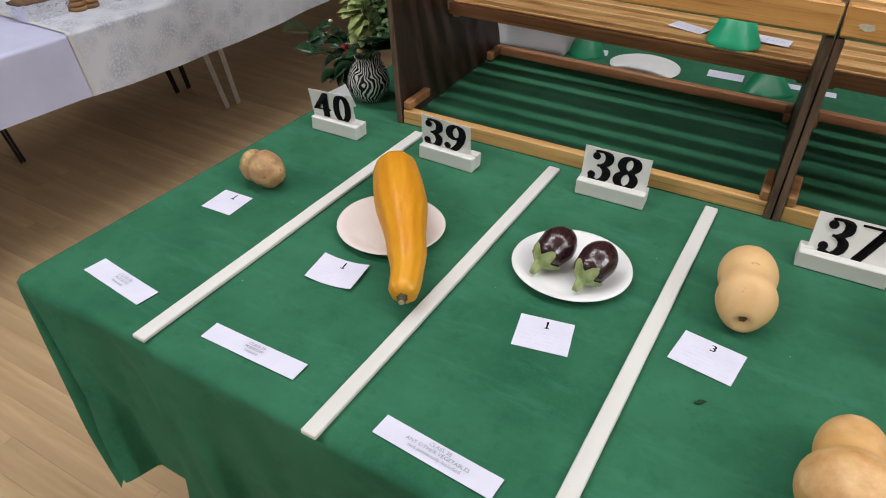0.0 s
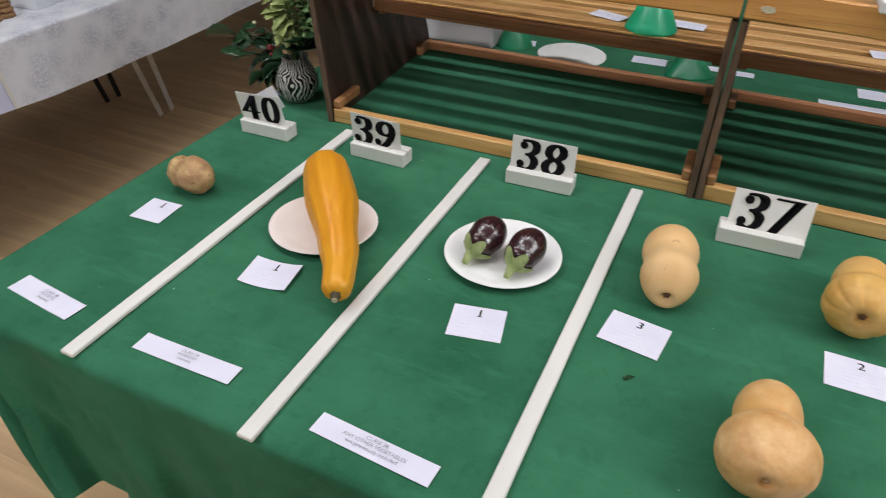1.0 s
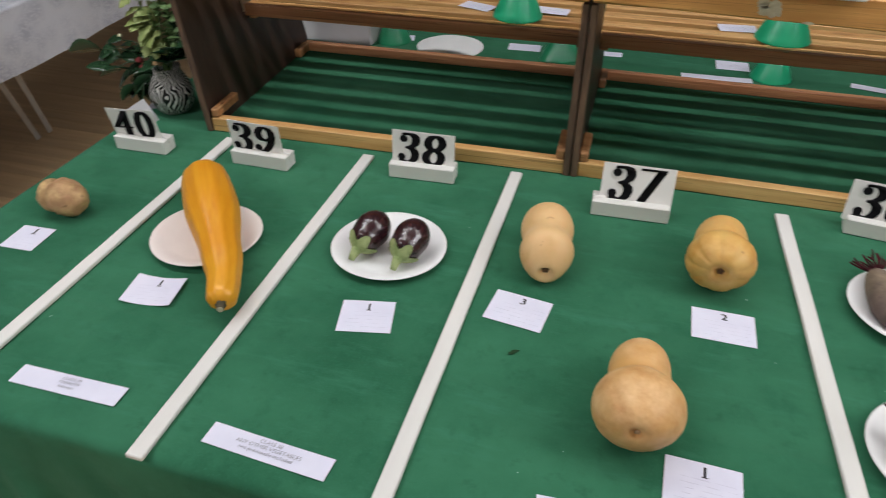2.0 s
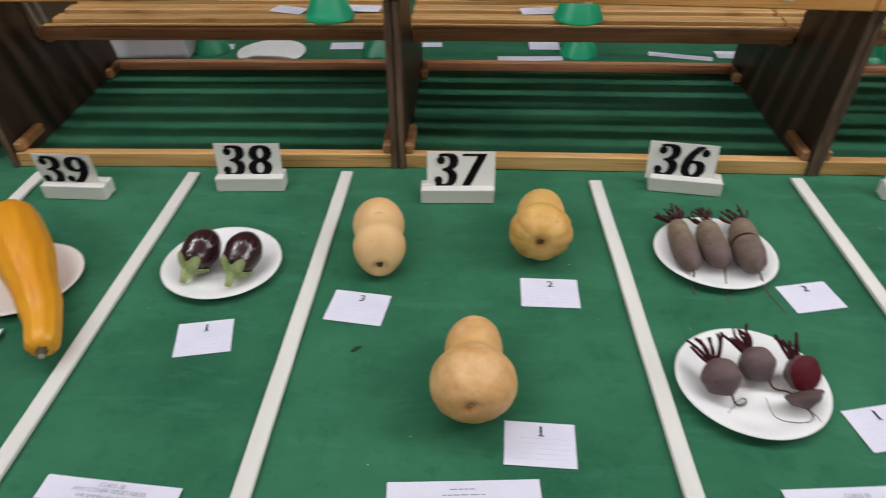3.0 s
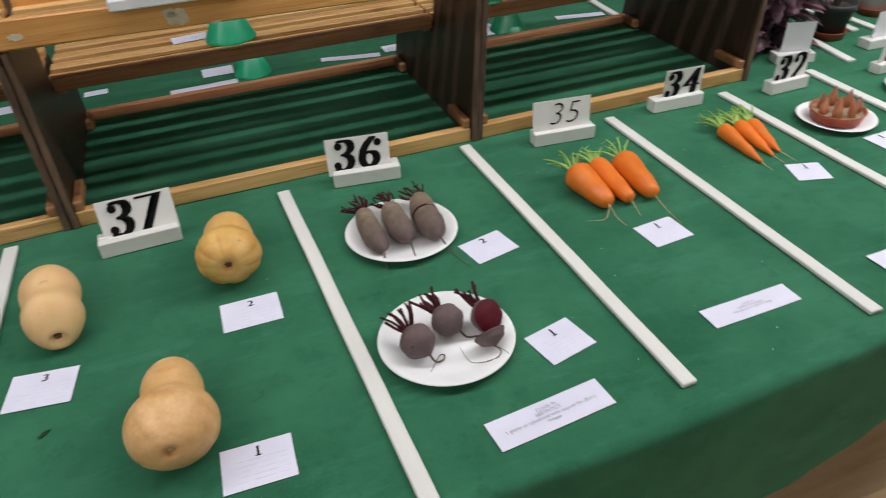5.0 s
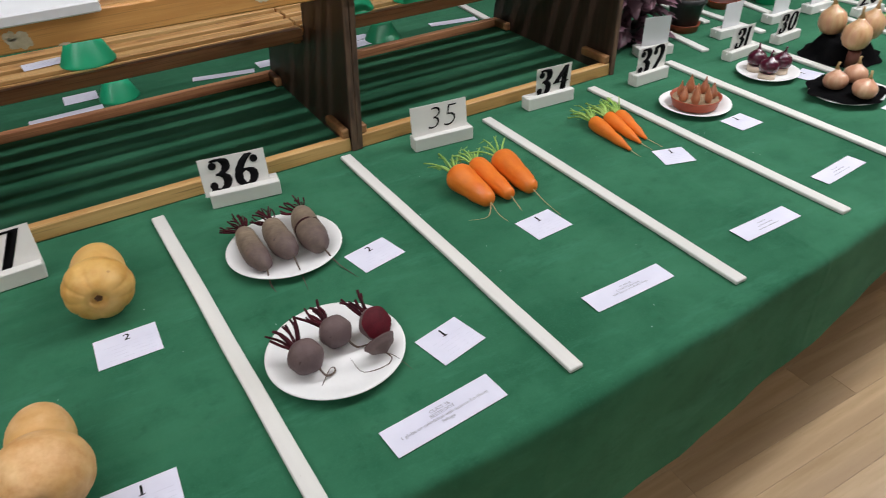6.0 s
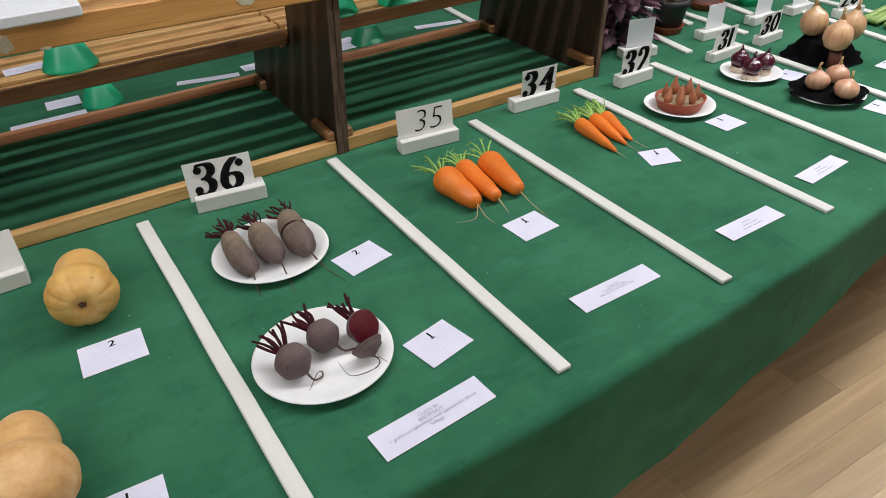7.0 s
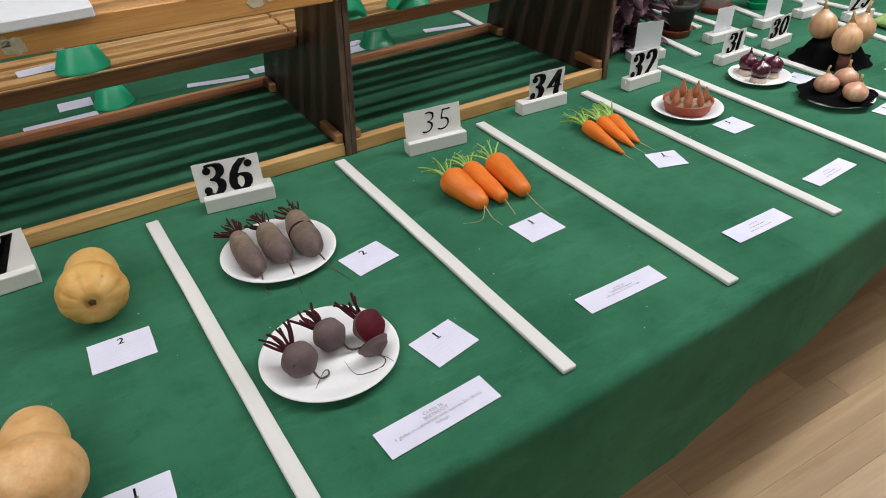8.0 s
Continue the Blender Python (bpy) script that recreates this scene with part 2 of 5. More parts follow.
FLOORWOOD = mat("maple_floor_strip", (0.49, 0.33, 0.172), (0.665, 0.48, 0.28), 5, 0.3, 0.05, fine=60, stretch=(0.5, 7, 7), spots=(0.2, 0.12, 0.07),
                spot_scale=5, spot_at=0.74, vary=0.10, patch=(0.48, 0.325, 0.185), patch_scale=1.7, coat=0.15)
JOINT = mat("floor_joint", (0.22, 0.14, 0.08), (0.28, 0.18, 0.11), 30, 0.8, 0.1)
PLASTER = mat("cream_plaster", (0.26, 0.245, 0.22), (0.32, 0.30, 0.275), 3, 0.85, 0.1, fine=60)
CEILING = mat("white_ceiling", (0.34, 0.335, 0.32), (0.40, 0.39, 0.38), 3, 0.9, 0.05)
SQUASH_A = mat("tan_squash_skin", (0.58, 0.29, 0.095), (0.80, 0.52, 0.25), 34, 0.54, 0.22, fine=70, patch=(0.70, 0.39, 0.13), patch_scale=13, spots=(0.5, 0.24, 0.08),
               spot_scale=70, spot_at=0.77, sub=0.05)
SQUASH_B = mat("yellow_squash_skin", (0.58, 0.29, 0.06), (0.78, 0.50, 0.16), 26, 0.52, 0.2, fine=70, patch=(0.70, 0.42, 0.14), patch_scale=12, spots=(0.50, 0.25, 0.07),
               spot_scale=60, spot_at=0.74, sub=0.05)
SQUASH_C = mat("pale_squash_skin", (0.68, 0.42, 0.175), (0.80, 0.56, 0.29), 20, 0.54, 0.16, fine=70, patch=(0.74, 0.45, 0.2), patch_scale=10, spots=(0.50, 0.27, 0.12),
               spot_scale=48, spot_at=0.675, sub=0.05)
SCAR = mat("blossom_scar", (0.09, 0.045, 0.02), (0.18, 0.1, 0.05), 120, 0.9, 0.5)
SCAR_PALE = mat("pale_blossom_scar", (0.38, 0.25, 0.14), (0.52, 0.38, 0.22), 120, 0.9, 0.5)
MARROW = mat("orange_marrow_skin", (0.655, 0.245, 0.007), (0.76, 0.345, 0.018), 75, 0.4, 0.1, fine=80, stretch=(0.06, 1, 1), patch=(0.78, 0.40, 0.03), patch_scale=14,
             spots=(0.58, 0.205, 0.008), spot_scale=90, spot_at=0.72, turn=0.967)
STEM = mat("corky_stem", (0.11, 0.10, 0.05), (0.22, 0.19, 0.11), 60, 0.8, 0.5)
MARROWSTEM = mat("dark_ridged_stem", (0.035, 0.032, 0.016), (0.10, 0.085, 0.045), 60, 0.8, 0.5)
STEMCUT = mat("cut_stem_face", (0.42, 0.38, 0.26), (0.55, 0.5, 0.36), 80, 0.8, 0.2)
POTATO = mat("potato_skin", (0.27, 0.14, 0.065), (0.72, 0.52, 0.23), 34, 0.7, 0.5, fine=120, spots=(0.2, 0.11, 0.05), spot_scale=38, spot_at=0.68,
             patch=(0.42, 0.20, 0.11), patch_scale=20)
AUBERGINE = mat("aubergine_skin", (0.010, 0.004, 0.007), (0.055, 0.018, 0.020), 30, 0.22, 0.03, stretch=(3, 0.5, 3), spec=0.6)
CALYX = mat("green_calyx", (0.16, 0.23, 0.07), (0.40, 0.46, 0.21), 45, 0.6, 0.3)
BEET = mat("earthy_beet_skin", (0.10, 0.062, 0.064), (0.185, 0.13, 0.12), 26, 0.7, 0.3, fine=160, patch=(0.085, 0.055, 0.062), patch_scale=14, spots=(0.06, 0.03, 0.03),
           spot_scale=75, spot_at=0.7)
BEETDARK = mat("long_beet_skin", (0.105, 0.075, 0.06), (0.28, 0.215, 0.145), 24, 0.65, 0.25, fine=160, patch=(0.09, 0.055, 0.062), patch_scale=7, spots=(0.06, 0.036, 0.036),
               spot_scale=70, spot_at=0.7)
BEETCUT = mat("cut_beet_flesh", (0.062, 0.003, 0.008), (0.105, 0.006, 0.014), 60, 0.6, 0.15, spec=0.2)
SAWCUT = mat("dark_saw_cut", (0.016, 0.003, 0.004), (0.04, 0.006, 0.008), 60, 0.7, 0.15, spec=0.2)
BEETSTALK = mat("beet_stalk", (0.020, 0.003, 0.006), (0.075, 0.006, 0.013), 40, 0.6, 0.2, vary=0.3, spec=0.15)
ROOT = mat("thin_root", (0.06, 0.04, 0.032), (0.13, 0.09, 0.065), 60, 0.8, 0.2)
CARROT = mat("carrot_skin", (0.70, 0.145, 0.010), (0.81, 0.22, 0.022), 22, 0.45, 0.14, fine=110, stretch=(2, 1, 2), spots=(0.55, 0.14, 0.02), spot_scale=60, spot_at=0.74,
             coat=0.1, vary=0.05)
CARROTROOT = mat("carrot_root", (0.50, 0.32, 0.15), (0.6, 0.42, 0.22), 40, 0.7, 0.1)
FROND = mat("carrot_frond", (0.19, 0.37, 0.05), (0.38, 0.56, 0.14), 50, 0.55, 0.2, vary=0.2)
ONION = mat("golden_onion_skin", (0.52, 0.26, 0.11), (0.70, 0.48, 0.26), 12, 0.35, 0.12, fine=40, stretch=(6, 6, 0.5), coat=0.2, vary=0.10, patch=(0.62, 0.31, 0.19), patch_scale=9)
PINKONION = mat("rosy_onion_skin", (0.55, 0.24, 0.13), (0.72, 0.46, 0.30), 12, 0.35, 0.12, fine=40, stretch=(6, 6, 0.5), coat=0.2, vary=0.10, patch=(0.60, 0.27, 0.18), patch_scale=9)
REDONION = mat("red_onion_skin", (0.045, 0.004, 0.014), (0.105, 0.012, 0.034), 10, 0.22, 0.06, stretch=(6, 6, 0.7), coat=0.5)
ONIONTOP = mat("dry_onion_neck", (0.45, 0.29, 0.12), (0.58, 0.40, 0.2), 40, 0.8, 0.3)
RING = mat("cream_card_ring", (0.62, 0.5, 0.38), (0.7, 0.58, 0.45), 30, 0.7, 0.1)
SHALLOT = mat("shallot_skin", (0.33, 0.10, 0.05), (0.52, 0.22, 0.11), 18, 0.3, 0.1, stretch=(4, 4, 0.8), vary=0.15, coat=0.3)
TERRACOTTA = mat("terracotta_plastic", (0.32, 0.062, 0.03), (0.39, 0.088, 0.042), 20, 0.45, 0.1)
DARKCLAY = mat("dark_clay", (0.10, 0.026, 0.015), (0.15, 0.04, 0.022), 20, 0.6, 0.1)
SAND = mat("sharp_sand", (0.27, 0.19, 0.11), (0.42, 0.31, 0.2), 160, 0.95, 0.8, fine=400)
BLACKCLOTH = mat("black_velvet", (0.003, 0.003, 0.0035), (0.006, 0.006, 0.0065), 30, 0.95, 0.4, fine=300, spec=0.02)
BLACKPLASTIC = mat("black_pot_plastic", (0.016, 0.017, 0.018), (0.026, 0.027, 0.028), 20, 0.5, 0.1)
COMPOST = mat("compost", (0.03, 0.02, 0.014), (0.06, 0.04, 0.028), 90, 0.95, 0.8)
GREENPLASTIC = mat("bright_green_plastic", (0.014, 0.40, 0.19), (0.02, 0.45, 0.22), 6, 0.35, 0.03, spec=0.5, sub=0.0)
DARKGREENPLASTIC = mat("deep_green_plastic", (0.010, 0.19, 0.085), (0.014, 0.23, 0.105), 6, 0.35, 0.03)
PURPLE = mat("purple_leaf", (0.10, 0.042, 0.066), (0.25, 0.13, 0.17), 18, 0.4, 0.2, vary=0.35)
OAKLEAF = mat("pale_oak_leaf", (0.20, 0.27, 0.075), (0.32, 0.38, 0.14), 18, 0.5, 0.2, vary=0.15)
HOLLY = mat("dark_glossy_leaf", (0.012, 0.04, 0.018), (0.03, 0.075, 0.033), 14, 0.25, 0.15, vary=0.25)
SPRIG = mat("fine_green_sprig", (0.09, 0.18, 0.06), (0.17, 0.28, 0.1), 20, 0.5, 0.2, vary=0.25)
ROSE = mat("red_flower", (0.13, 0.005, 0.008), (0.22, 0.012, 0.014), 30, 0.5, 0.2)
APRICOT = mat("apricot_flower", (0.5, 0.29, 0.13), (0.6, 0.38, 0.2), 30, 0.6, 0.2)
CREAM = mat("cream_bud", (0.6, 0.58, 0.35), (0.7, 0.68, 0.45), 30, 0.6, 0.2)
LINEN = mat("white_table_linen", (0.56, 0.575, 0.77), (0.65, 0.665, 0.86), 4, 0.85, 0.25, fine=400, spec=0.2)
LACE = lace()
LACEHEM = mat("cream_lace_hem", (0.64, 0.635, 0.62), (0.72, 0.71, 0.69), 40, 0.8, 0.3, spec=0.2)
CHROME = mat("dull_chrome_tube", (0.66, 0.64, 0.61), (0.78, 0.76, 0.73), 20, 0.35, 0.03, metal=0.35)
FOIL = mat("crinkled_foil", (0.72, 0.72, 0.74), (0.86, 0.86, 0.88), 60, 0.25, 0.9, fine=70, metal=1.0)
CAKE = mat("brown_cake_crust", (0.14, 0.075, 0.04), (0.24, 0.14, 0.085), 40, 0.8, 0.6)
BISCUIT = mat("golden_biscuit", (0.20, 0.10, 0.04), (0.32, 0.18, 0.08), 40, 0.7, 0.5, vary=0.15)
TUBPLASTIC = mat("cloudy_plastic_tub", (0.50, 0.48, 0.49), (0.57, 0.55, 0.56), 7, 0.4, 0.05)
BOXPLASTIC = mat("milky_plastic_tub", (0.62, 0.64, 0.70), (0.7, 0.72, 0.78), 5, 0.4, 0.05)
UNDERTABLE = mat("plain_table_board", (0.2, 0.13, 0.08), (0.28, 0.19, 0.12), 8, 0.6, 0.1, stretch=(0.4, 6, 6))
GREENSTEM = mat("green_leek_leaf", (0.16, 0.30, 0.06), (0.34, 0.46, 0.16), 14, 0.45, 0.15, stretch=(1, 8, 1))


def zebra():
    """Black and white wavering stripes that run up and round the vase."""
    m, n, l, p = nodes_of("zebra_glaze")
    tc = n.new("ShaderNodeTexCoord")
    sp = n.new("ShaderNodeSeparateXYZ")
    l.new(tc.outputs["Object"], sp.inputs[0])

    def calc(op, a, b=None):
        q = n.new("ShaderNodeMath")
        q.operation = op
        for k, v in enumerate((a, b)):
            if isinstance(v, (int, float)):
                q.inputs[k].default_value = v
            elif v is not None:
                l.new(v, q.inputs[k])
        return q.outputs[0]

    turn = calc("ARCTAN2", sp.outputs[1], sp.outputs[0])
    nz = n.new("ShaderNodeTexNoise")
    nz.inputs["Scale"].default_value, nz.inputs["Detail"].default_value = 26, 1.5
    l.new(tc.outputs["Object"], nz.inputs["Vector"])
    phase = calc("ADD", calc("ADD", calc("MULTIPLY", turn, 34), calc("MULTIPLY", nz.outputs[0], 36)), calc("MULTIPLY", sp.outputs[2], 20))
    rp = n.new("ShaderNodeValToRGB")
    rp.color_ramp.elements[0].position, rp.color_ramp.elements[1].position = 0.56, 0.7
    rp.color_ramp.elements[0].color, rp.color_ramp.elements[1].color = (0.012, 0.012, 0.013, 1), (0.7, 0.69, 0.66, 1)
    l.new(calc("MULTIPLY", calc("ADD", calc("SINE", phase), 1.0), 0.5), rp.inputs[0])
    l.new(rp.outputs[0], p.inputs["Base Color"])
    p.inputs["Roughness"].default_value = 0.25
    return m


ZEBRA = zebra()


# ---- building helpers ----
def thing(name, m, label, category, group="", kind=""):
    ob = new(name)
    ob.empty_display_size = 0.05
    ob.matrix_world = m
    return tagged(ob, label, category, group, kind)


def mesh_of(name, bm, material, smooth=False):
    me = bpy.data.meshes.new(name)
    bmesh.ops.recalc_face_normals(bm, faces=bm.faces)
    bm.to_mesh(me)
    bm.free()
    me.materials.append(material)
    if smooth:
        me.polygons.foreach_set("use_smooth", [True] * len(me.polygons))
    return me


def part(name, bm, material, parent=None, label="", smooth=False, at=None):
    """Links a bmesh, or a mesh, as ONE object under a thing or under a part."""
    me = bm if isinstance(bm, bpy.types.Mesh) else mesh_of(name, bm, material, smooth)
    ob = new(name, me)
    if parent is not None:
        ob.parent = parent
    if at is not None:
        ob.matrix_basis = at
    return tagged(ob, label)


def block(x0, x1, y0, y1, z0, z1, bevel=0.0, bm=None, seg=1):
    """A box with softened edges."""
    bm2 = bmesh.new()
    bmesh.ops.create_cube(bm2, size=1, matrix=Matrix.Translation(((x0 + x1) / 2, (y0 + y1) / 2, (z0 + z1) / 2)) @ Matrix.Diagonal((x1 - x0, y1 - y0, z1 - z0, 1)))
    if bevel:
        bmesh.ops.bevel(bm2, geom=bm2.edges[:], offset=bevel, segments=seg, profile=0.6, affect="EDGES")
    if bm is None:
        return bm2
    me = bpy.data.meshes.new("join")
    bm2.to_mesh(me)
    bm2.free()
    bm.from_mesh(me)
    bpy.data.meshes.remove(me)
    return bm


def loft(rings, bm=None, cap=True):
    """A skin over rings of equally many points; a ring of one point closes an end."""
    bm = bm or bmesh.new()
    made = [[bm.verts.new(p) for p in ring] for ring in rings]
    for a, b in zip(made, made[1:]):
        n = max(len(a), len(b))
        if n == 1:
            continue
        for i in range(n):
            j = (i + 1) % n
            if len(a) == 1:
                bm.faces.new((a[0], b[j], b[i]))
            elif len(b) == 1:
                bm.faces.new((a[i], a[j], b[0]))
            else:
                bm.faces.new((a[i], a[j], b[j], b[i]))
    if cap:
        for ring in (made[0], made[-1]):
            if len(ring) > 2:
                bm.faces.new(ring)
    return bm


def turned(profile, n=32, wave=None, bm=None, cap=False):
    """A lathe shape round z from (radius, height) pairs; wave(angle, index) scales the radius."""
    rings = []
    for k, (r, z) in enumerate(profile):
        if r <= 1e-5:
            rings.append([(0, 0, z)])
        else:
            rings.append([(r * (wave(a, k) if wave else 1) * math.cos(a), r * (wave(a, k) if wave else 1) * math.sin(a), z)
                          for a in (2 * math.pi * i / n for i in range(n))])
    return loft(rings, bm, cap)


def sweep(points, radii, n=16, wave=None, bm=None, up=(0, 0, 1), flat=1.0):
    """A tube along points with a radius at each; wave(angle, share of the way) scales it; an end radius of 0 closes it."""
    pts = [Vector(p) for p in points]
    rings = []
    side0 = None
    for k, p in enumerate(pts):
        d = (pts[min(k + 1, len(pts) - 1)] - pts[max(k - 1, 0)]).normalized()
        if side0 is None:
            side0 = d.cross(Vector(up))
            if side0.length < 0.05:
                side0 = d.cross(Vector((1, 0, 0)))
        side = (side0 - d * side0.dot(d)).normalized()
        side0 = side
        top = side.cross(d).normalized()
        r = radii[k]
        if r <= 1e-6:
            rings.append([p])
            continue
        ring = []
        for i in range(n):
            a = 2 * math.pi * i / n
            q = r * (wave(a, k / (len(pts) - 1)) if wave else 1)
            ring.append(p + side * (q * math.cos(a)) + top * (q * math.sin(a) * flat))
        rings.append(ring)
    return loft(rings, bm)


def smooth_path(ctrl, count):
    """Points on a smooth curve through the control points."""
    c = [Vector(p) for p in ctrl]
    if len(c) == 2:
        return [c[0].lerp(c[1], k / (count - 1)) for k in range(count)]
    out = []
    for k in range(count):
        u = k / (count - 1) * (len(c) - 1)
        i = min(int(u), len(c) - 2)
        f = u - i
        p0, p1, p2, p3 = c[max(i - 1, 0)], c[i], c[i + 1], c[min(i + 2, len(c) - 1)]
        out.append(0.5 * ((2 * p1) + (p2 - p0) * f + (2 * p0 - 5 * p1 + 4 * p2 - p3) * f * f + (3 * p1 - p0 - 3 * p2 + p3) * f ** 3))
    return out


def smooth_value(ctrl, u):
    """A smooth value through (share, value) pairs."""
    for (u0, v0), (u1, v1) in zip(ctrl, ctrl[1:]):
        if u <= u1:
            f = (u - u0) / max(u1 - u0, 1e-6)
            f = f * f * (3 - 2 * f)
            return v0 + (v1 - v0) * f
    return ctrl[-1][1]


def rounded_ends(ctrl, count, length, first, last):
    """Shares and radii of a body with round ends of the given lengths."""
    us, rs = [], []
    for k in range(count + 1):
        f = k / count
        u = 0.5 - 0.5 * math.cos(math.pi * f)
        s = u * length
        r = smooth_value(ctrl, u)
        if s < first:
            r *= math.sqrt(max(0, 1 - ((first - s) / first) ** 2))
        if length - s < last:
            r *= math.sqrt(max(0, 1 - ((last - (length - s)) / last) ** 2))
        us.append(u)
        rs.append(r)
    rs[0] = rs[-1] = 0
    return us, rs


def letters(text, size, align="CENTER", heavy=0.0, shear=0.0, widen=1.0, offset=0.0, spacing=1.0, line=1.0):
    """A flat mesh of writing in the built-in font; heavy thickens the upright strokes."""
    cu = bpy.data.curves.new("writing", "FONT")
    cu.body, cu.size, cu.align_x, cu.align_y, cu.shear, cu.offset = text, size, align, "CENTER", shear, offset
    cu.space_character, cu.space_line, cu.resolution_u = spacing, line, 3
    ob = bpy.data.objects.new("writing", cu)
    scene.collection.objects.link(ob)
    bpy.context.view_layer.update()
    me = bpy.data.meshes.new_from_object(ob.evaluated_get(bpy.context.evaluated_depsgraph_get()))
    bpy.data.objects.remove(ob)
    bpy.data.curves.remove(cu)
    if heavy or widen != 1:
        bm = bmesh.new()
        bm.from_mesh(me)
        for v in bm.verts:
            v.co.x *= widen
        if heavy:
            thicken(bm, heavy * size)
        bm.to_mesh(me)
        bm.free()
    return me


def thicken(bm, nib):
    """Broadens flat strokes sideways, so that level strokes stay thin."""
    got = bmesh.ops.extrude_face_region(bm, geom=bm.faces[:], use_keep_orig=True)
    moved = [v for v in got["geom"] if isinstance(v, bmesh.types.BMVert)]
    for v in bm.verts:
        v.co.x -= nib / 2
    for v in moved:
        v.co.x += nib
        v.co.z += 0.0003


def writing(name, text, size, material, parent, at, label="", **kw):
    me = letters(text, size, **kw)
    me.materials.append(material)
    return part(name, me, material, parent, label, at=at)


def fat_numerals(text, size, room):
    """Numerals with broad upright strokes, hairline level strokes and ball ends, one mesh each, and their places along the card."""
    balls = {"2": ((0.15, 0.76),), "3": ((0.15, 0.80), (0.13, 0.20)), "6": ((0.85, 0.80),), "9": ((0.15, 0.20),)}
    nib = size * 0.122
    glyphs = []
    for ch in text:
        me = letters(ch, size, offset=-size * 0.027)
        xs, ys = [v.co.x for v in me.vertices], [v.co.y for v in me.vertices]
        glyphs.append((ch, me, min(xs), max(xs), min(ys), max(ys)))
    gap = size * 0.05
    natural = sum(g[3] - g[2] for g in glyphs)
    stretch = min((room - gap * (len(text) - 1) - nib * len(text)) / natural, 0.92)
    x = -(natural * stretch + nib * len(text) + gap * (len(text) - 1)) / 2
    out = []
    for ch, me, x0, x1, y0, y1 in glyphs:
        w = (x1 - x0) * stretch + nib
        bm = bmesh.new()
        bm.from_mesh(me)
        for v in bm.verts:
            v.co.x, v.co.y = (v.co.x - (x0 + x1) / 2) * stretch, v.co.y - (y0 + y1) / 2
        thicken(bm, nib)
        for v in bm.verts:
            v.co.x += 0.1 * v.co.y
        for fx, fy in balls.get(ch, ()):
            bmesh.ops.create_circle(bm, cap_ends=True, segments=20, radius=size * 0.076, matrix=Matrix.Translation(((fx - 0.5) * w + 0.1 * (fy - 0.5) * (y1 - y0), (fy - 0.5) * (y1 - y0), 0.0005)))
        bm.to_mesh(me)
        bm.free()
        out.append((me, x + w / 2))
        x += w + gap
    return out


# ---- the hall ----
HX0, HX1, HY0, HY1 = -5.2, 7.6, -5.6, 6.2


def wall(name, x0, x1, y0, y1, z0=0.0, z1=CEIL):
    ob = part(name, block(x0, x1, y0, y1, z0, z1), PLASTER)
    tagged(ob, "plain cream plastered hall wall", "wall", kind="structure")


wall("wall_north", HX0 - 0.2, HX1 + 0.2, HY1, HY1 + 0.2)
wall("wall_south", HX0 - 0.2, HX1 + 0.2, HY0 - 0.2, HY0)
wall("wall_west", HX0 - 0.2, HX0, HY0, HY1)
wall("wall_east", HX1, HX1 + 0.2, HY0, HY1)
tagged(part("ceiling", block(HX0 - 0.2, HX1 + 0.2, HY0 - 0.2, HY1 + 0.2, CEIL, CEIL + 0.15), CEILING), "white painted hall ceiling", "ceiling", kind="structure")
floor = tagged(part("floor", block(HX0 - 0.2, HX1 + 0.2, HY0 - 0.2, HY1 + 0.2, -0.16, -0.0105), JOINT), "worn maple strip floor of a hall", "floor", kind="structure")


# ---- the long green table ----
XL, XR, YF, YB = -1.066, 4.7, -0.946, 1.75


def hem_height(x):
    return smooth_value([(-2, 0.36), (0.9, 0.36), (1.3, 0.415), (1.67, 0.48), (2.1, 0.555), (2.7, 0.59), (9, 0.6)], x)


def front_edge(x):
    """The table's front edge, which runs back a little along its far half."""
    return float(np.interp(x, (-1.1, 1.0, 1.4, 1.76, 2.5, 2.9, 3.2, 4.8), (-0.946, -0.955, -0.931, -0.903, -0.81, -0.745, -0.68, -0.45)))


def hang(d, r=0.016):
    th = min(d / r, math.pi / 2)
    return r * math.sin(th), r * (1 - math.cos(th)) + max(0.0, d - r * math.pi / 2)


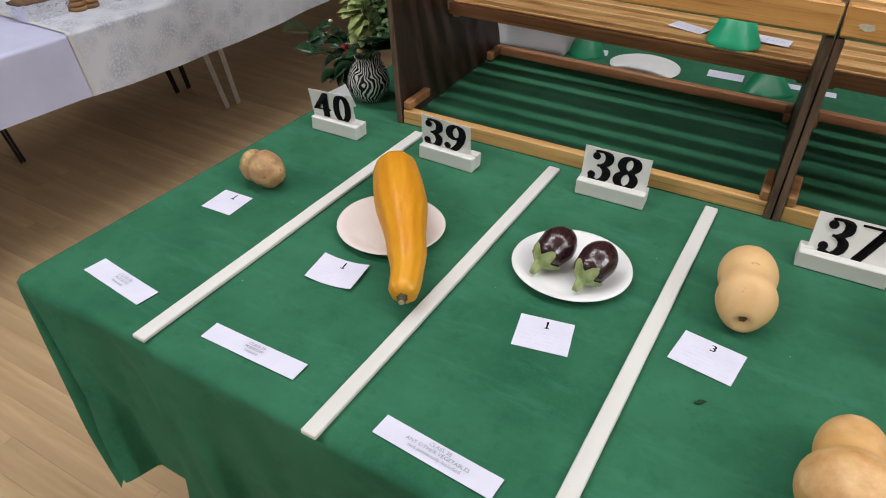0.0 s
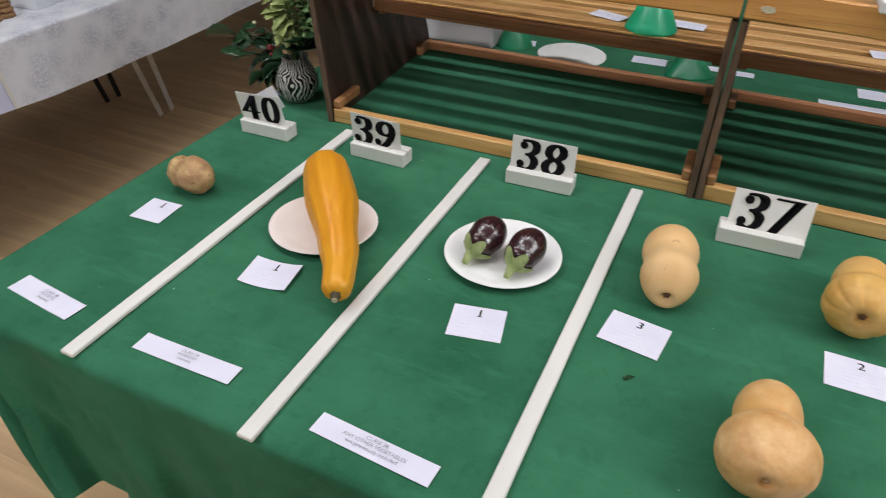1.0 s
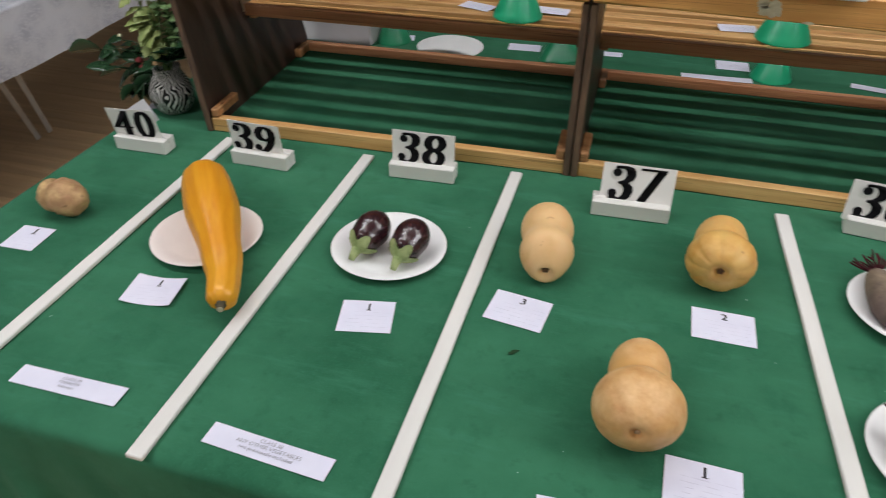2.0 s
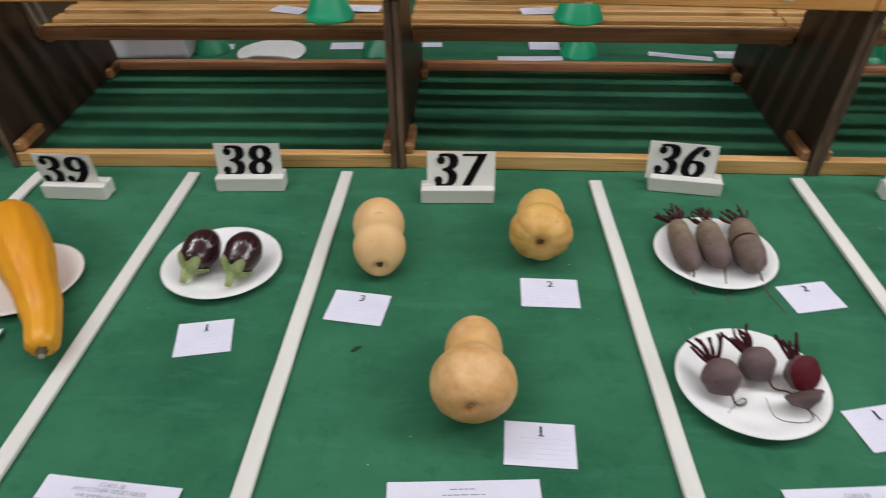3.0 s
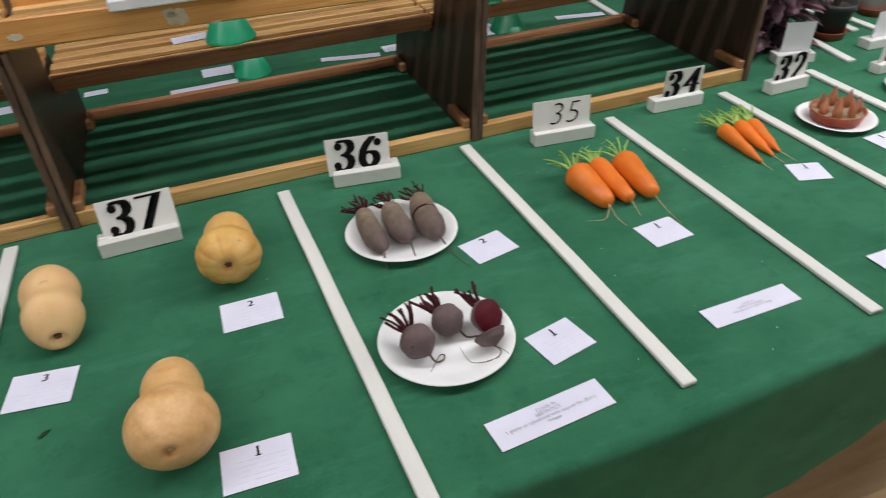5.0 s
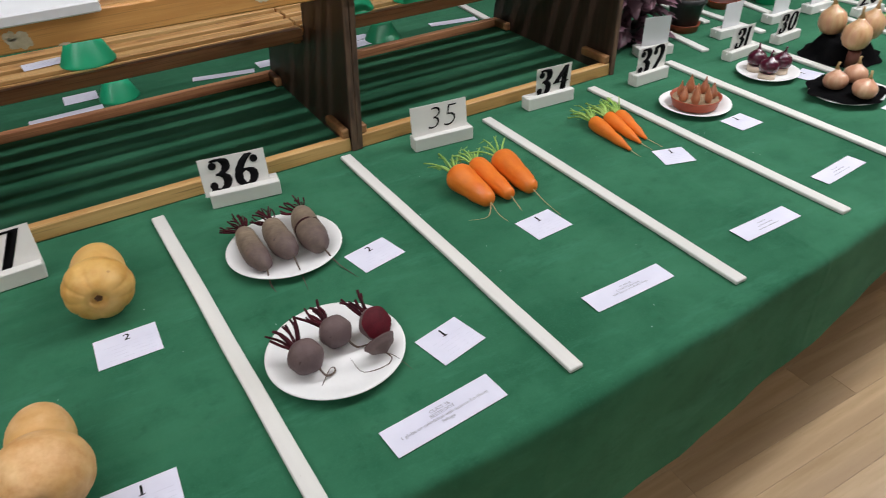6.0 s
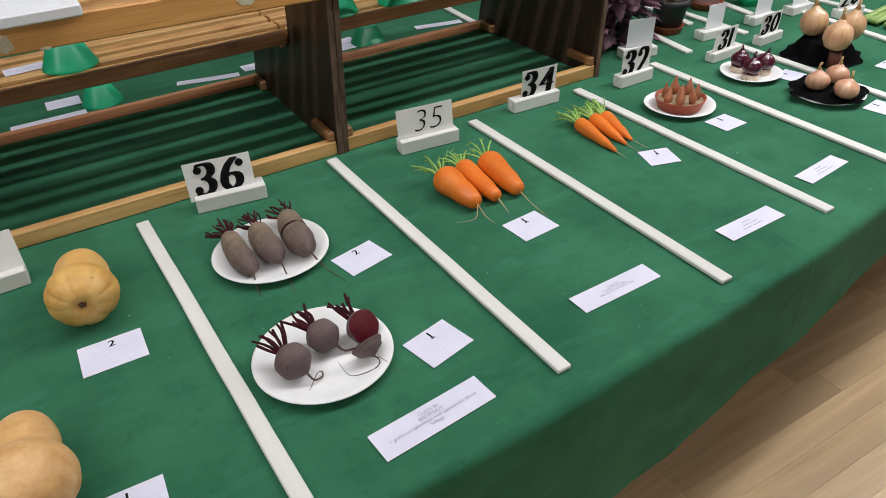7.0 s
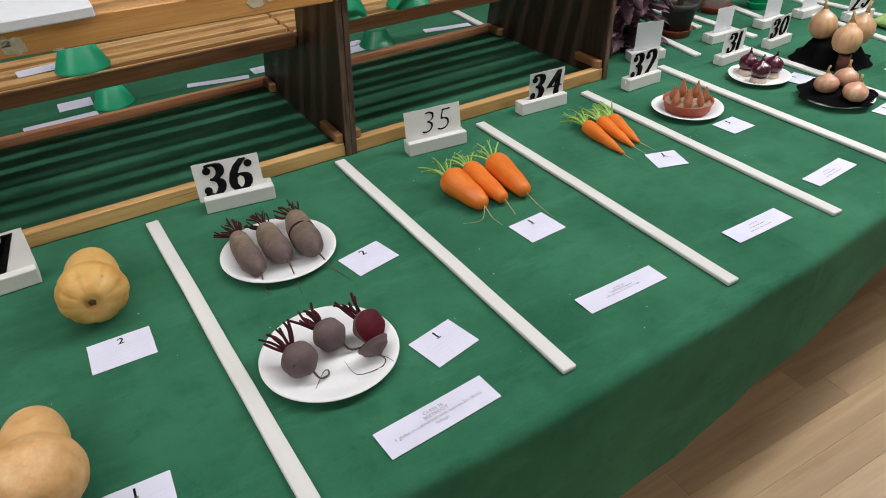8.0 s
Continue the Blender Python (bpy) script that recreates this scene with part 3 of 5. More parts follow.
def green_cloth():
    """One sheet that lies on the table and falls over its edges in folds."""
    bm = bmesh.new()
    us = [-0.16 * (1 - k / 16) for k in range(16)] + [0.005 * k for k in range(5)] + list(np.linspace(0.03, 1.0, 90)) + list(np.linspace(1.03, XR - XL, 150))
    vs = [-(1 - k / 26) for k in range(26)] + [0.005 * k for k in range(5)] + list(np.linspace(0.03, YB - YF, 72)) + [YB - YF + 0.02 * k for k in range(1, 16)]
    rows = []
    for u in us:
        row = []
        for v in vs:
            x = XL + max(u, 0)
            d_front = -v * (TOP - hem_height(x)) if v < 0 else 0.0
            d_left = -u if u < 0 else 0.0
            d_back = max(0.0, v - (YB - YF))
            ye = front_edge(x)
            y = ye + min(max(v, 0) / (YB - YF), 1.0) * (YB - ye)
            if d_front and d_left:
                d, a = math.hypot(d_front, d_left), math.atan2(d_front, d_left)
                out, drop = hang(d)
                out += drop * (0.12 * math.sin(2 * a) - 0.04 * math.sin(4 * a)) + 0.012 * drop * math.sin(9 * a)
                p = Vector((XL - out * math.cos(a) + 0.58 * drop, YF - out * math.sin(a) - 0.04 * drop, TOP - drop * 0.99))
            elif d_front:
                out, drop = hang(d_front)
                near = math.exp(-((x - XL) / 0.35))
                fold = drop * (0.008 * (math.sin(2.1 * x + 0.6) + 1) + (0.002 + 0.020 * near) * math.sin(13.1 * x + 2.0 + 3 * drop) + 0.003 * math.sin(31 * x - 4 * drop) + 0.20 * near * math.sin(19 * (x - XL) + 2.5 * drop) + 0.035 * near ** 0.5 * math.sin(52 * (x - XL) - 9 * drop) + (0.003 + 0.009 * near) * math.sin(47 * x + 8 * drop + 2 * math.sin(3 * x)) + 0.03 * near ** 0.4 * math.sin(30 * (x - XL) - 17 * drop) + 0.014 * near ** 0.3 * math.sin(74 * (x - XL) - 26 * drop + 1) - 0.06 * math.exp(-((x - XL) / 0.12)))
                p = Vector((x + 0.58 * drop * math.exp(-((x - XL) / 0.25)), ye - out - max(fold, -out + 0.004), TOP - drop))
            elif d_left:
                out, drop = hang(d_left)
                p = Vector((XL - out + drop * (0.58 - 0.03 * (1 + math.sin(6 * y))), y, TOP - drop))
            elif d_back:
                out, drop = hang(d_back)
                p = Vector((x, YB + out, TOP - drop))
            else:
                p = Vector((x, y, TOP + 0.0009 * noise.noise((x * 3.1, y * 3.7, 0)) + 0.0005 * noise.noise((x * 11, y * 9, 4))))
            row.append(bm.verts.new(p))
        rows.append(row)
    for a, b in zip(rows, rows[1:]):
        for k in range(len(vs) - 1):
            bm.faces.new((a[k], b[k], b[k + 1], a[k + 1]))
    ob = part("tablecloth", bm, GREEN, smooth=True)
    tagged(ob, "creased green cotton cloth draped over a long table", "tablecloth")
    return ob


green_cloth()

table = thing("trestle_table", pose(0, 0, 0), "plain boarded trestle table hidden under a green cloth", "table")
board = block(XL + 0.006, XR - 0.006, YF + 0.004, YB - 0.004, TOP - 0.03, TOP - 0.003, 0.004)
for v in board.verts:
    if v.co.x > 0 and v.co.y < 0:
        v.co.y += 0.55
part("tabletop", board, UNDERTABLE, table)
for tx in (-0.7, 1.2, 3.0, 4.4):
    for ty in (-0.35, 0.5, 1.4):
        part("leg", block(tx - 0.025, tx + 0.025, ty - 0.025, ty + 0.025, 0, TOP - 0.03, 0.004), UNDERTABLE, table)


# ---- white battens between the classes ----
def batten(a, b, width=0.028, height=0.009):
    a, b = Vector((*a, 0)), Vector((*b, 0))
    length = (b - a).length
    mid = (a + b) / 2
    bm = block(-length / 2, length / 2, -width / 2, width / 2, 0, height, 0.0018)
    bmesh.ops.subdivide_edges(bm, edges=[e for e in bm.edges if abs((e.verts[0].co - e.verts[1].co).x) > length * 0.8], cuts=14, use_grid_fill=True)
    for v in bm.verts:
        v.co.y += 0.0012 * noise.noise((v.co.x * 5 + a.x * 9, 0, 1))
        v.co.z += 0.0006 * (noise.noise((v.co.x * 20, v.co.y * 90, a.x)) if v.co.z > 0.004 else 0)
    ob = part("dividing_batten", bm, WHITE_WOOD, smooth=False, at=Matrix.Translation((mid.x, mid.y, TOP + 0.0005)) @ Matrix.Rotation(math.atan2((b - a).y, (b - a).x), 4, "Z"))
    tagged(ob, "thin white painted wooden batten lying on green cloth", "batten", "white dividing battens")


for a, b in (((-0.742, -0.958), (-0.742, -0.045)), ((-0.372, -0.972), (-0.37, -0.03)), ((-0.005, -0.965), (-0.001, -0.01)), ((0.632, -0.965), (0.59, -0.026)),
             ((1.088, -0.905), (1.066, 0.006)), ((1.49, -0.888), (1.482, -0.012)), ((1.859, -0.842), (1.852, -0.01)), ((2.169, -0.78), (2.179, 0.012)),
             ((2.505, -0.74), (2.52, 0.01)), ((2.88, -0.7), (3.0, 0.14)), ((3.2, -0.6), (3.15, 0.2)), ((2.35, 0.014), (2.39, 0.3)), ((2.567, 0.215), (2.635, 0.72)),
             ((2.637, 0.028), (2.645, 0.34)), ((2.817, 0.13), (2.87, 0.42)), ((1.958, 0.66), (1.985, 1.05)), ((3.09, 0.1), (3.16, 0.5))):
    batten(a, b)


# ---- paper ----
def sheet(w, h, curl=0.0, thick=0.0007):
    """A thin card of w by h with a lifted edge."""
    bm = bmesh.new()
    rings = []
    for k in range(9):
        x = -w / 2 + w * k / 8
        f = (2 * k / 8 - 1)
        z = curl * f * f
        rings.append([(x, -h / 2, z), (x, h / 2, z + curl * 0.3), (x, h / 2, z + curl * 0.3 + thick), (x, -h / 2, z + thick)])
    loft(rings, bm)
    return bm


# ---- number stands ----
def number_stand(left, right, text, wide=0.15, tall=0.112, shift=-0.004, lean=3.0, hand=False, size=0.12, back=False, low=0.036, roll=0.0, deep=0.047):
    """A white painted block with a slot that holds an upright card."""
    l, r = Vector((*left, 0)), Vector((*right, 0))
    ang = math.degrees(math.atan2((r - l).y, (r - l).x))
    length = (r - l).length
    mid = (l + r) / 2
    label = f"white wooden block holding a card numbered {text}" if not back else "white wooden block holding a blank white card"
    if hand:
        label = f"white wooden block holding a card with handwritten {text}"
    st = thing("number_stand", Matrix.Translation((mid.x, mid.y, TOP + 0.001)) @ Matrix.Rotation(radians(ang), 4, "Z"), label, "number stand", "number stands")
    h = length / 2
    bm = block(-h, h, 0.0, deep / 2 - 0.0015, 0, low, 0.002)
    block(-h, h, deep / 2 + 0.0015, deep, 0, low, 0.002, bm)
    block(-h + 0.001, h - 0.001, deep / 2 - 0.005, deep / 2 + 0.005, 0.001, 0.02, 0, bm)
    part("base_block", bm, WHITE_WOOD, st)
    w = wide / 2
    bm = bmesh.new()
    rings = []
    for k in range(9):
        x = -w + wide * k / 8
        bow = 0.0016 * math.cos(math.pi * k / 8 + 0.7)
        rings.append([(x, bow - 0.0006, 0.0), (x, bow + 0.0006, 0.0), (x, bow + 0.0006, tall - 0.021), (x, bow - 0.0006, tall - 0.021)])
    loft(rings, bm)
    at = pose(shift, deep / 2, 0.021, -lean, roll, 0)
    card = part("number_card", bm, NUMBER_CARD if not back else CARD, st, at=at)
    if not back:
        if hand:
            writing("number", text, size, INK, card, pose(0.004, -0.0028, (tall - 0.021) * 0.56, 90, 0, 0), "thin handwritten black numeral", shear=0.2, offset=-0.0019, widen=1.05)
        else:
            for me, dx in fat_numerals(text, size, wide * 0.89):
                me.materials.append(INK)
                part("numeral", me, INK, card, "bold black numeral", at=pose(dx, -0.0028, (tall - 0.021) * 0.535, 90, 0, 0))
    return st


forty = number_stand((-0.997, -0.169), (-0.857, -0.165), "40", wide=0.132, shift=-0.008, lean=-9, roll=-4)
part("spare_card", sheet(0.078, 0.06), CARD, forty, "blank white card slanting behind the number", at=pose(0.0068, 0.0275, 0.0879, 88, -32, 0))
number_stand((-0.679, -0.153), (-0.532, -0.154), "39", wide=0.135, shift=-0.009, lean=-7)
number_stand((-0.290, -0.106), (-0.134, -0.098), "38", shift=0.0)
number_stand((0.188, -0.135), (0.352, -0.128), "37", wide=0.152, shift=0.008, lean=14)
number_stand((0.709, -0.056), (0.868, -0.077), "36", shift=-0.014, lean=8)
number_stand((1.229, -0.074), (1.393, -0.089), "35", wide=0.155, hand=True, size=0.085, lean=4, deep=0.038)
number_stand((1.609, -0.035), (1.764, -0.041), "34", wide=0.115, shift=0.014, lean=-4, deep=0.038)
number_stand((1.966, -0.078), (2.098, -0.074), "32", deep=0.036, wide=0.112, shift=0.004, lean=-2, tall=0.108)
number_stand((2.338, -0.096), (2.470, -0.088), "31", deep=0.036, wide=0.1, tall=0.1, size=0.098, low=0.03, lean=-3)
number_stand((2.577, -0.083), (2.694, -0.073), "30", deep=0.036, wide=0.1, tall=0.1, size=0.098, low=0.03, lean=-3)
number_stand((3.018, -0.058), (3.143, -0.072), "29", deep=0.036, wide=0.105, size=0.1, low=0.03, lean=-3)
number_stand((2.268, 0.110), (2.150, 0.145), "blank", wide=0.09, tall=0.122, back=True, low=0.03)
number_stand((2.590, 0.108), (2.470, 0.112), "blank", wide=0.075, tall=0.112, back=True, low=0.03)
number_stand((2.845, 0.115), (2.725, 0.115), "blank", wide=0.08, tall=0.125, back=True, low=0.03)
number_stand((3.035, 0.108), (2.925, 0.108), "blank", wide=0.08, tall=0.125, back=True, low=0.03)


# ---- paper on the cloth ----
def entry_card(x, y, ang, number, w=0.1, h=0.082, curl=0.0, z=TOP, seed=0):
    """A small prize card: a bold placing and faint lines of handwriting."""
    what = {"1": "first", "2": "second", "3": "third"}.get(number)
    label = f"small white card with printed placing {number}" if what else "small white card with illegible writing"
    ob = part("entry_card", sheet(w, h, curl), PAPER, at=pose(x, y, z + 0.0016, 0, 0, ang))
    tagged(ob, label, "card", "entry cards")
    rnd = random.Random(seed + int(abs(x) * 1000))
    if what:
        mark = writing("placing", number, 0.024, INK, ob, pose(0.002, h * 0.29, 0.0012 + curl * 0.2, 0, 0, 0), heavy=0.05)
        if number == "1":
            part("foot", block(-0.0045, 0.0045, -0.0096, -0.0078, 0, 0.0003), INK, mark)
    bm = bmesh.new()
    for k in range(5):
        yy = h * (0.12 - 0.115 * k)
        a = -w * rnd.uniform(0.22, 0.42)
        while a < w * 0.36:
            b = min(a + w * rnd.uniform(0.08, 0.3), w * 0.43)
            zc = 0.0011 + curl * (2 * abs(a) / w) ** 2 * 0.9 + curl * 0.25
            block(a, b, yy - 0.00019, yy + 0.00019, zc, zc + 0.0002, 0, bm)
            a = b + w * rnd.uniform(0.04, 0.12)
    tagged(part("handwriting", bm, PALEINK, ob), "faint lines of handwriting", kind="stuff")
    return ob


entry_card(-0.925, -0.556, 3, "1", 0.076, 0.078)
entry_card(-0.569, -0.634, 7, "1", 0.098, 0.078, 0.006)
entry_card(-0.162, -0.587, 12, "1", 0.097, 0.084)
entry_card(0.098, -0.494, -7.4, "3", 0.108, 0.085)
entry_card(0.457, -0.435, -0.3, "2", 0.109, 0.083)
entry_card(0.4185, -0.789, -1.8, "1", 0.107, 0.081)
entry_card(0.947, -0.424, 12.6, "2", 0.1, 0.077)
entry_card(0.9485, -0.731, 13, "1", 0.095, 0.08)
entry_card(1.302, -0.523, 5, "1", 0.094, 0.079)
entry_card(1.749, -0.452, -17, "1", 0.08, 0.075)
entry_card(2.031, -0.412, 3, "1", 0.081, 0.073)
entry_card(2.439, -0.299, 12, "1", 0.08, 0.066)
entry_card(2.438, -0.592, 8, "1", 0.083, 0.07)
entry_card(2.745, -0.43, 6, "2", 0.085, 0.07)
entry_card(-1.035, 0.125, 20, "", 0.1, 0.11)
for cx, cy, ca, cw, ch in ((-0.571, 0.80, 14, 0.1, 0.05), (-0.14, 0.832, 4, 0.108, 0.06), (0.045, 0.856, 3, 0.07, 0.04), (0.146, 0.853, 3, 0.07, 0.04), (0.526, 0.861, 1, 0.1, 0.075),
                           (1.122, 0.80, 0, 0.08, 0.06), (1.467, 0.85, 4, 0.1, 0.05), (1.472, 0.79, 4, 0.1, 0.06), (2.87, 0.52, 0, 0.09, 0.07), (3.2, 0.33, 0, 0.09, 0.07)):
    entry_card(cx, cy, ca, "", cw, ch)


def class_strip(x, y, ang, w, h, lines=None, size=0.0095, z=TOP):
    """A long white slip that names the class."""
    if lines:
        label = "long white paper strip with printed class title"
    else:
        label = "long white paper strip with illegible print" if lines is None else "long blank white paper strip lying behind the rack"
    ob = part("class_strip", sheet(w, h, 0.0006), PAPER, at=pose(x, y, z + 0.0016, 0, 0, ang))
    tagged(ob, label, "paper strip", "class strips")
    if lines == ():
        return
    if lines:
        writing("print", "\n".join(lines), size, GREYINK, ob, pose(0, 0.002, 0.0016, 0, 0, 0), line=0.95)
    else:
        bm = bmesh.new()
        for k, s in enumerate((0.09, 0.14, 0.2)):
            yy = h * (0.2 - 0.2 * k)
            x = -w * s
            while x < w * s - 0.003:
                step = min(0.004 + 0.009 * abs(math.sin(37 * x + k)), w * s - x)
                block(x, x + step, yy - 0.0007, yy + 0.0007, 0.0012, 0.0015, 0, bm)
                x += step + 0.0025
        tagged(part("print", bm, GREYINK, ob), "rows of blurred grey print", kind="stuff")


class_strip(-0.896, -0.865, -6.6, 0.166, 0.045, ("CLASS 40", "POTATO", "heaviest"))
class_strip(-0.562, -0.877, 0.5, 0.197, 0.039, ("CLASS 39", "MARROW", "heaviest"), 0.0086)
class_strip(-0.194, -0.904, -4.0, 0.203, 0.039, ("CLASS 38", "ANY OTHER VEGETABLES", "not previously included"))
class_strip(0.307, -0.882, 4.2, 0.217, 0.046, None)
class_strip(0.8575, -0.871, 5.3, 0.204, 0.058, ("CLASS 36", "BEETROOT", "1 globe or cylindrical with approx.3in (8cm)", "foliage"), 0.0092)
class_strip(1.3055, -0.785, 1.5, 0.188, 0.049, ("CLASS 35", "CARROTS stumped", "with approx. 3 in (8cm) foliage"), 0.0068)
class_strip(1.688, -0.7765, 1.7, 0.165, 0.048, None)
class_strip(2.008, -0.715, 6.5, 0.158, 0.045, None)
class_strip(0.474, 0.742, 2.5, 0.209, 0.035, ())
class_strip(0.961, 0.779, -12, 0.2, 0.035, ())
class_strip(1.85, 0.797, -11, 0.185, 0.04, ())


# ---- paper plates ----
def paper_plate(x, y, r, material=PLATE, z=TOP, label="round white fluted paper plate", over=False):
    n = 96
    prof = [(0, 0.002), (0.30, 0.0022), (0.62, 0.003), (0.70, 0.005), (0.80, 0.010), (0.90, 0.0145), (0.965, 0.0165), (1.0, 0.0162), (1.0, 0.0148), (0.96, 0.0145),
            (0.89, 0.0125), (0.79, 0.008), (0.69, 0.003), (0.6, 0.0006), (0, 0.0002)]
    rings = []
    for k, (f, h) in enumerate(prof):
        if f == 0:
            rings.append([(0, 0, 0.0187 - h if over else h)])
            continue
        ring = []
        for i in range(n):
            a = 2 * math.pi * i / n
            flute = 0.0014 * (1 if i % 2 else -1) * (1 if 0.66 < f < 0.98 else 0)
            sag = 0.0012 * math.sin(2 * a + x * 7) * f
            hz = h + flute + (sag if f > 0.85 else 0) + 0.0008
            ring.append((r * f * math.cos(a), r * f * math.sin(a), 0.0195 - hz if over else hz))
        rings.append(ring)
    ob = part("paper_plate", loft(rings), material, smooth=True, at=Matrix.Translation((x, y, z)))
    return tagged(ob, label, "plate", "paper plates")


paper_plate(-0.564, -0.453, 0.113, PINKPLATE, label="round blush-white paper plate under an orange marrow")
paper_plate(-0.190, -0.385, 0.117, label="round white paper plate with two aubergines on it")
paper_plate(0.796, -0.306, 0.120, label="round white paper plate with three long beetroots on it")
paper_plate(0.766, -0.656, 0.120, label="fluted white paper plate with cut globe beetroots on it")
paper_plate(2.003, -0.272, 0.097, label="white paper plate under a saucer of shallots")
paper_plate(2.348, -0.228, 0.09, label="white paper plate with three red onions on it")
paper_plate(2.390, -0.457, 0.098, label="white paper plate covered by a black cloth")
paper_plate(-0.382, 0.765, 0.112, label="white paper plate lying upside down behind the rack", over=True)


# ---- squashes and the marrow ----
def squash(x, y, ang, material, bulb, neck, length, ribs=0, rib=0.02, scar=SCAR, scar_r=0.008, label="", rise=0.0, blend=0.012):
    """A butternut squash lying on its side, blossom end forward; bulb and neck are (middle, half length, radius)."""
    base = thing("butternut_squash", pose(x, y, TOP + 0.001, 0, 0, ang), label, "squash", "butternut squashes")

    def sharp(s):
        return max(b * math.sqrt(max(0.0, 1 - ((s - m) / h) ** 2)) for m, h, b in (bulb, neck))

    def radius(s):
        # the waist between bulb and neck is rounded out over the width of blend
        w = blend * min(1.0, max(0.0, (s - 0.03) / 0.03), max(0.0, (length - 0.03 - s) / 0.03))
        return sum(sharp(s + w * k / 4) for k in range(-4, 5)) / 9

    def middle(s):
        f = min(max((s - bulb[0]) / (neck[0] - bulb[0]), 0.0), 1.0)
        return bulb[2] + (neck[2] - bulb[2]) * f + rise * max(0.0, 1 - s / 0.055) ** 2

    # the blossom end is drawn in to a dimple round the scar
    dip = [(0.013, 0.0), (0.0125, scar_r * 0.6), (0.010, scar_r * 1.0), (0.0065, scar_r * 1.45), (0.004, scar_r * 1.9), (0.0028, scar_r * 2.4)]
    count = 60
    body = []
    for k in range(count + 1):
        s = length * (0.5 - 0.5 * math.cos(math.pi * k / count))
        r = radius(s)
        if r > scar_r * 2.9 or s > length / 2:
            body.append((s, max(r, 0.0005)))
    rings = []
    n = 84
    for s, r in dip + body:
        if r == 0:
            rings.append([(0, s, middle(s))])
            continue
        ring = []
        for i in range(n):
            a = 2 * math.pi * i / n
            q = 1 + 0.012 * math.sin(2 * a + 1) + 0.010 * math.sin(3 * a + s * 25) + 0.005 * math.sin(5 * a + s * 55)
            if ribs:
                near = max(0.0, 1 - s / (length * 0.55))
                q -= rib * (1 - abs(math.cos(ribs * a / 2 + 0.5 * math.sin(2 * a)))) ** 2.2 * near * min(1.0, r / (scar_r * 2))
            ring.append((r * q * math.cos(a), s, middle(s) + r * q * math.sin(a)))
        rings.append(ring)
    part("fruit", loft(rings), material, base, smooth=True)
    rings = [[(r * (1 + 0.2 * math.sin(5 * a)) * math.cos(a), s, middle(s) + r * (1 + 0.2 * math.sin(5 * a)) * math.sin(a)) for a in (2 * math.pi * i / 18 for i in range(18))]
             for s, r in ((0.0135, scar_r * 1.0), (0.0115, scar_r * 0.95), (0.0095, scar_r * 0.75), (0.0088, scar_r * 0.3))]
    part("blossom_scar", loft(rings), scar, base, smooth=True)
    e = Vector((0, length - 0.004, middle(length)))
    d = Vector((0.1, 1, 0.1)).normalized()
    part("stem", sweep([e - d * 0.004, e + d * 0.006, e + d * 0.013, e + d * 0.0131], [0.011, 0.008, 0.009, 0], 10, lambda a, f: 1 + 0.12 * math.cos(5 * a)), STEM, base, "dry corky stem", True)
    return base


squash(0.3155, -0.797, 0, SQUASH_A, (0.068, 0.068, 0.0665), (0.156, 0.066, 0.0472), 0.221, 13, 0.03, SCAR_PALE, 0.0055, "large tan butternut squash with a broad round bulb", 0.02, 0.008)
squash(0.4375, -0.378, -4, SQUASH_B, (0.058, 0.058, 0.0625), (0.137, 0.067, 0.0495), 0.204, 9, 0.08, SCAR, 0.0075, "deep yellow butternut squash with shallow ribs round its end", 0.013, 0.008)
squash(0.132, -0.418, 8, SQUASH_C, (0.052, 0.052, 0.0515), (0.122, 0.065, 0.0522), 0.187, 0, 0, SCAR, 0.0075, "pale peanut-shaped butternut squash with a dark scar", -0.022, 0.015)


def marrow():
    base = thing("marrow", pose(-0.54, -0.46, TOP), "long orange marrow lying across a paper plate", "marrow")
    path = smooth_path([(-0.108, 0.150, 0.066), (-0.034, 0.053, 0.07), (0.042, -0.048, 0.062), (0.106, -0.138, 0.05), (0.143, -0.214, 0.044)], 47)
    us, rs = rounded_ends([(0, 0.047), (0.32, 0.0515), (0.62, 0.0365), (0.82, 0.0282), (1, 0.0245)], 46, 0.425, 0.055, 0.034)
    full = [Vector(p) for p in path]
    pts = []
    for u in us:
        f = u * 46
        i = min(int(f), 45)
        pts.append(full[i].lerp(full[i + 1], f - i))
    part("fruit", sweep(pts, rs, 48, lambda a, f: 1.035 + (0.03 * math.cos(10 * a) - 0.006 * math.cos(20 * a)) * min(1, 0.3 + f) + 0.01 * math.sin(2 * a) + 0.008 * math.sin(9 * f + 3 * a)), MARROW, base, smooth=True)
    e, d = pts[-1], (full[-1] - full[-3]).normalized()
    stem = part("stem", sweep([e - d * 0.008, e + d * 0.002, e + d * 0.007, e + d * 0.012], [0.012, 0.0085, 0.0065, 0.007], 14, lambda a, f: 1 + 0.14 * math.cos(5 * a)), MARROWSTEM, base, "ridged green-brown stem", True)
    part("cut_face", sweep([e + d * 0.0122, e + d * 0.0132, e + d * 0.0134], [0.0058, 0.0054, 0], 12), STEMCUT, stem, "pale cut stem end")


marrow()


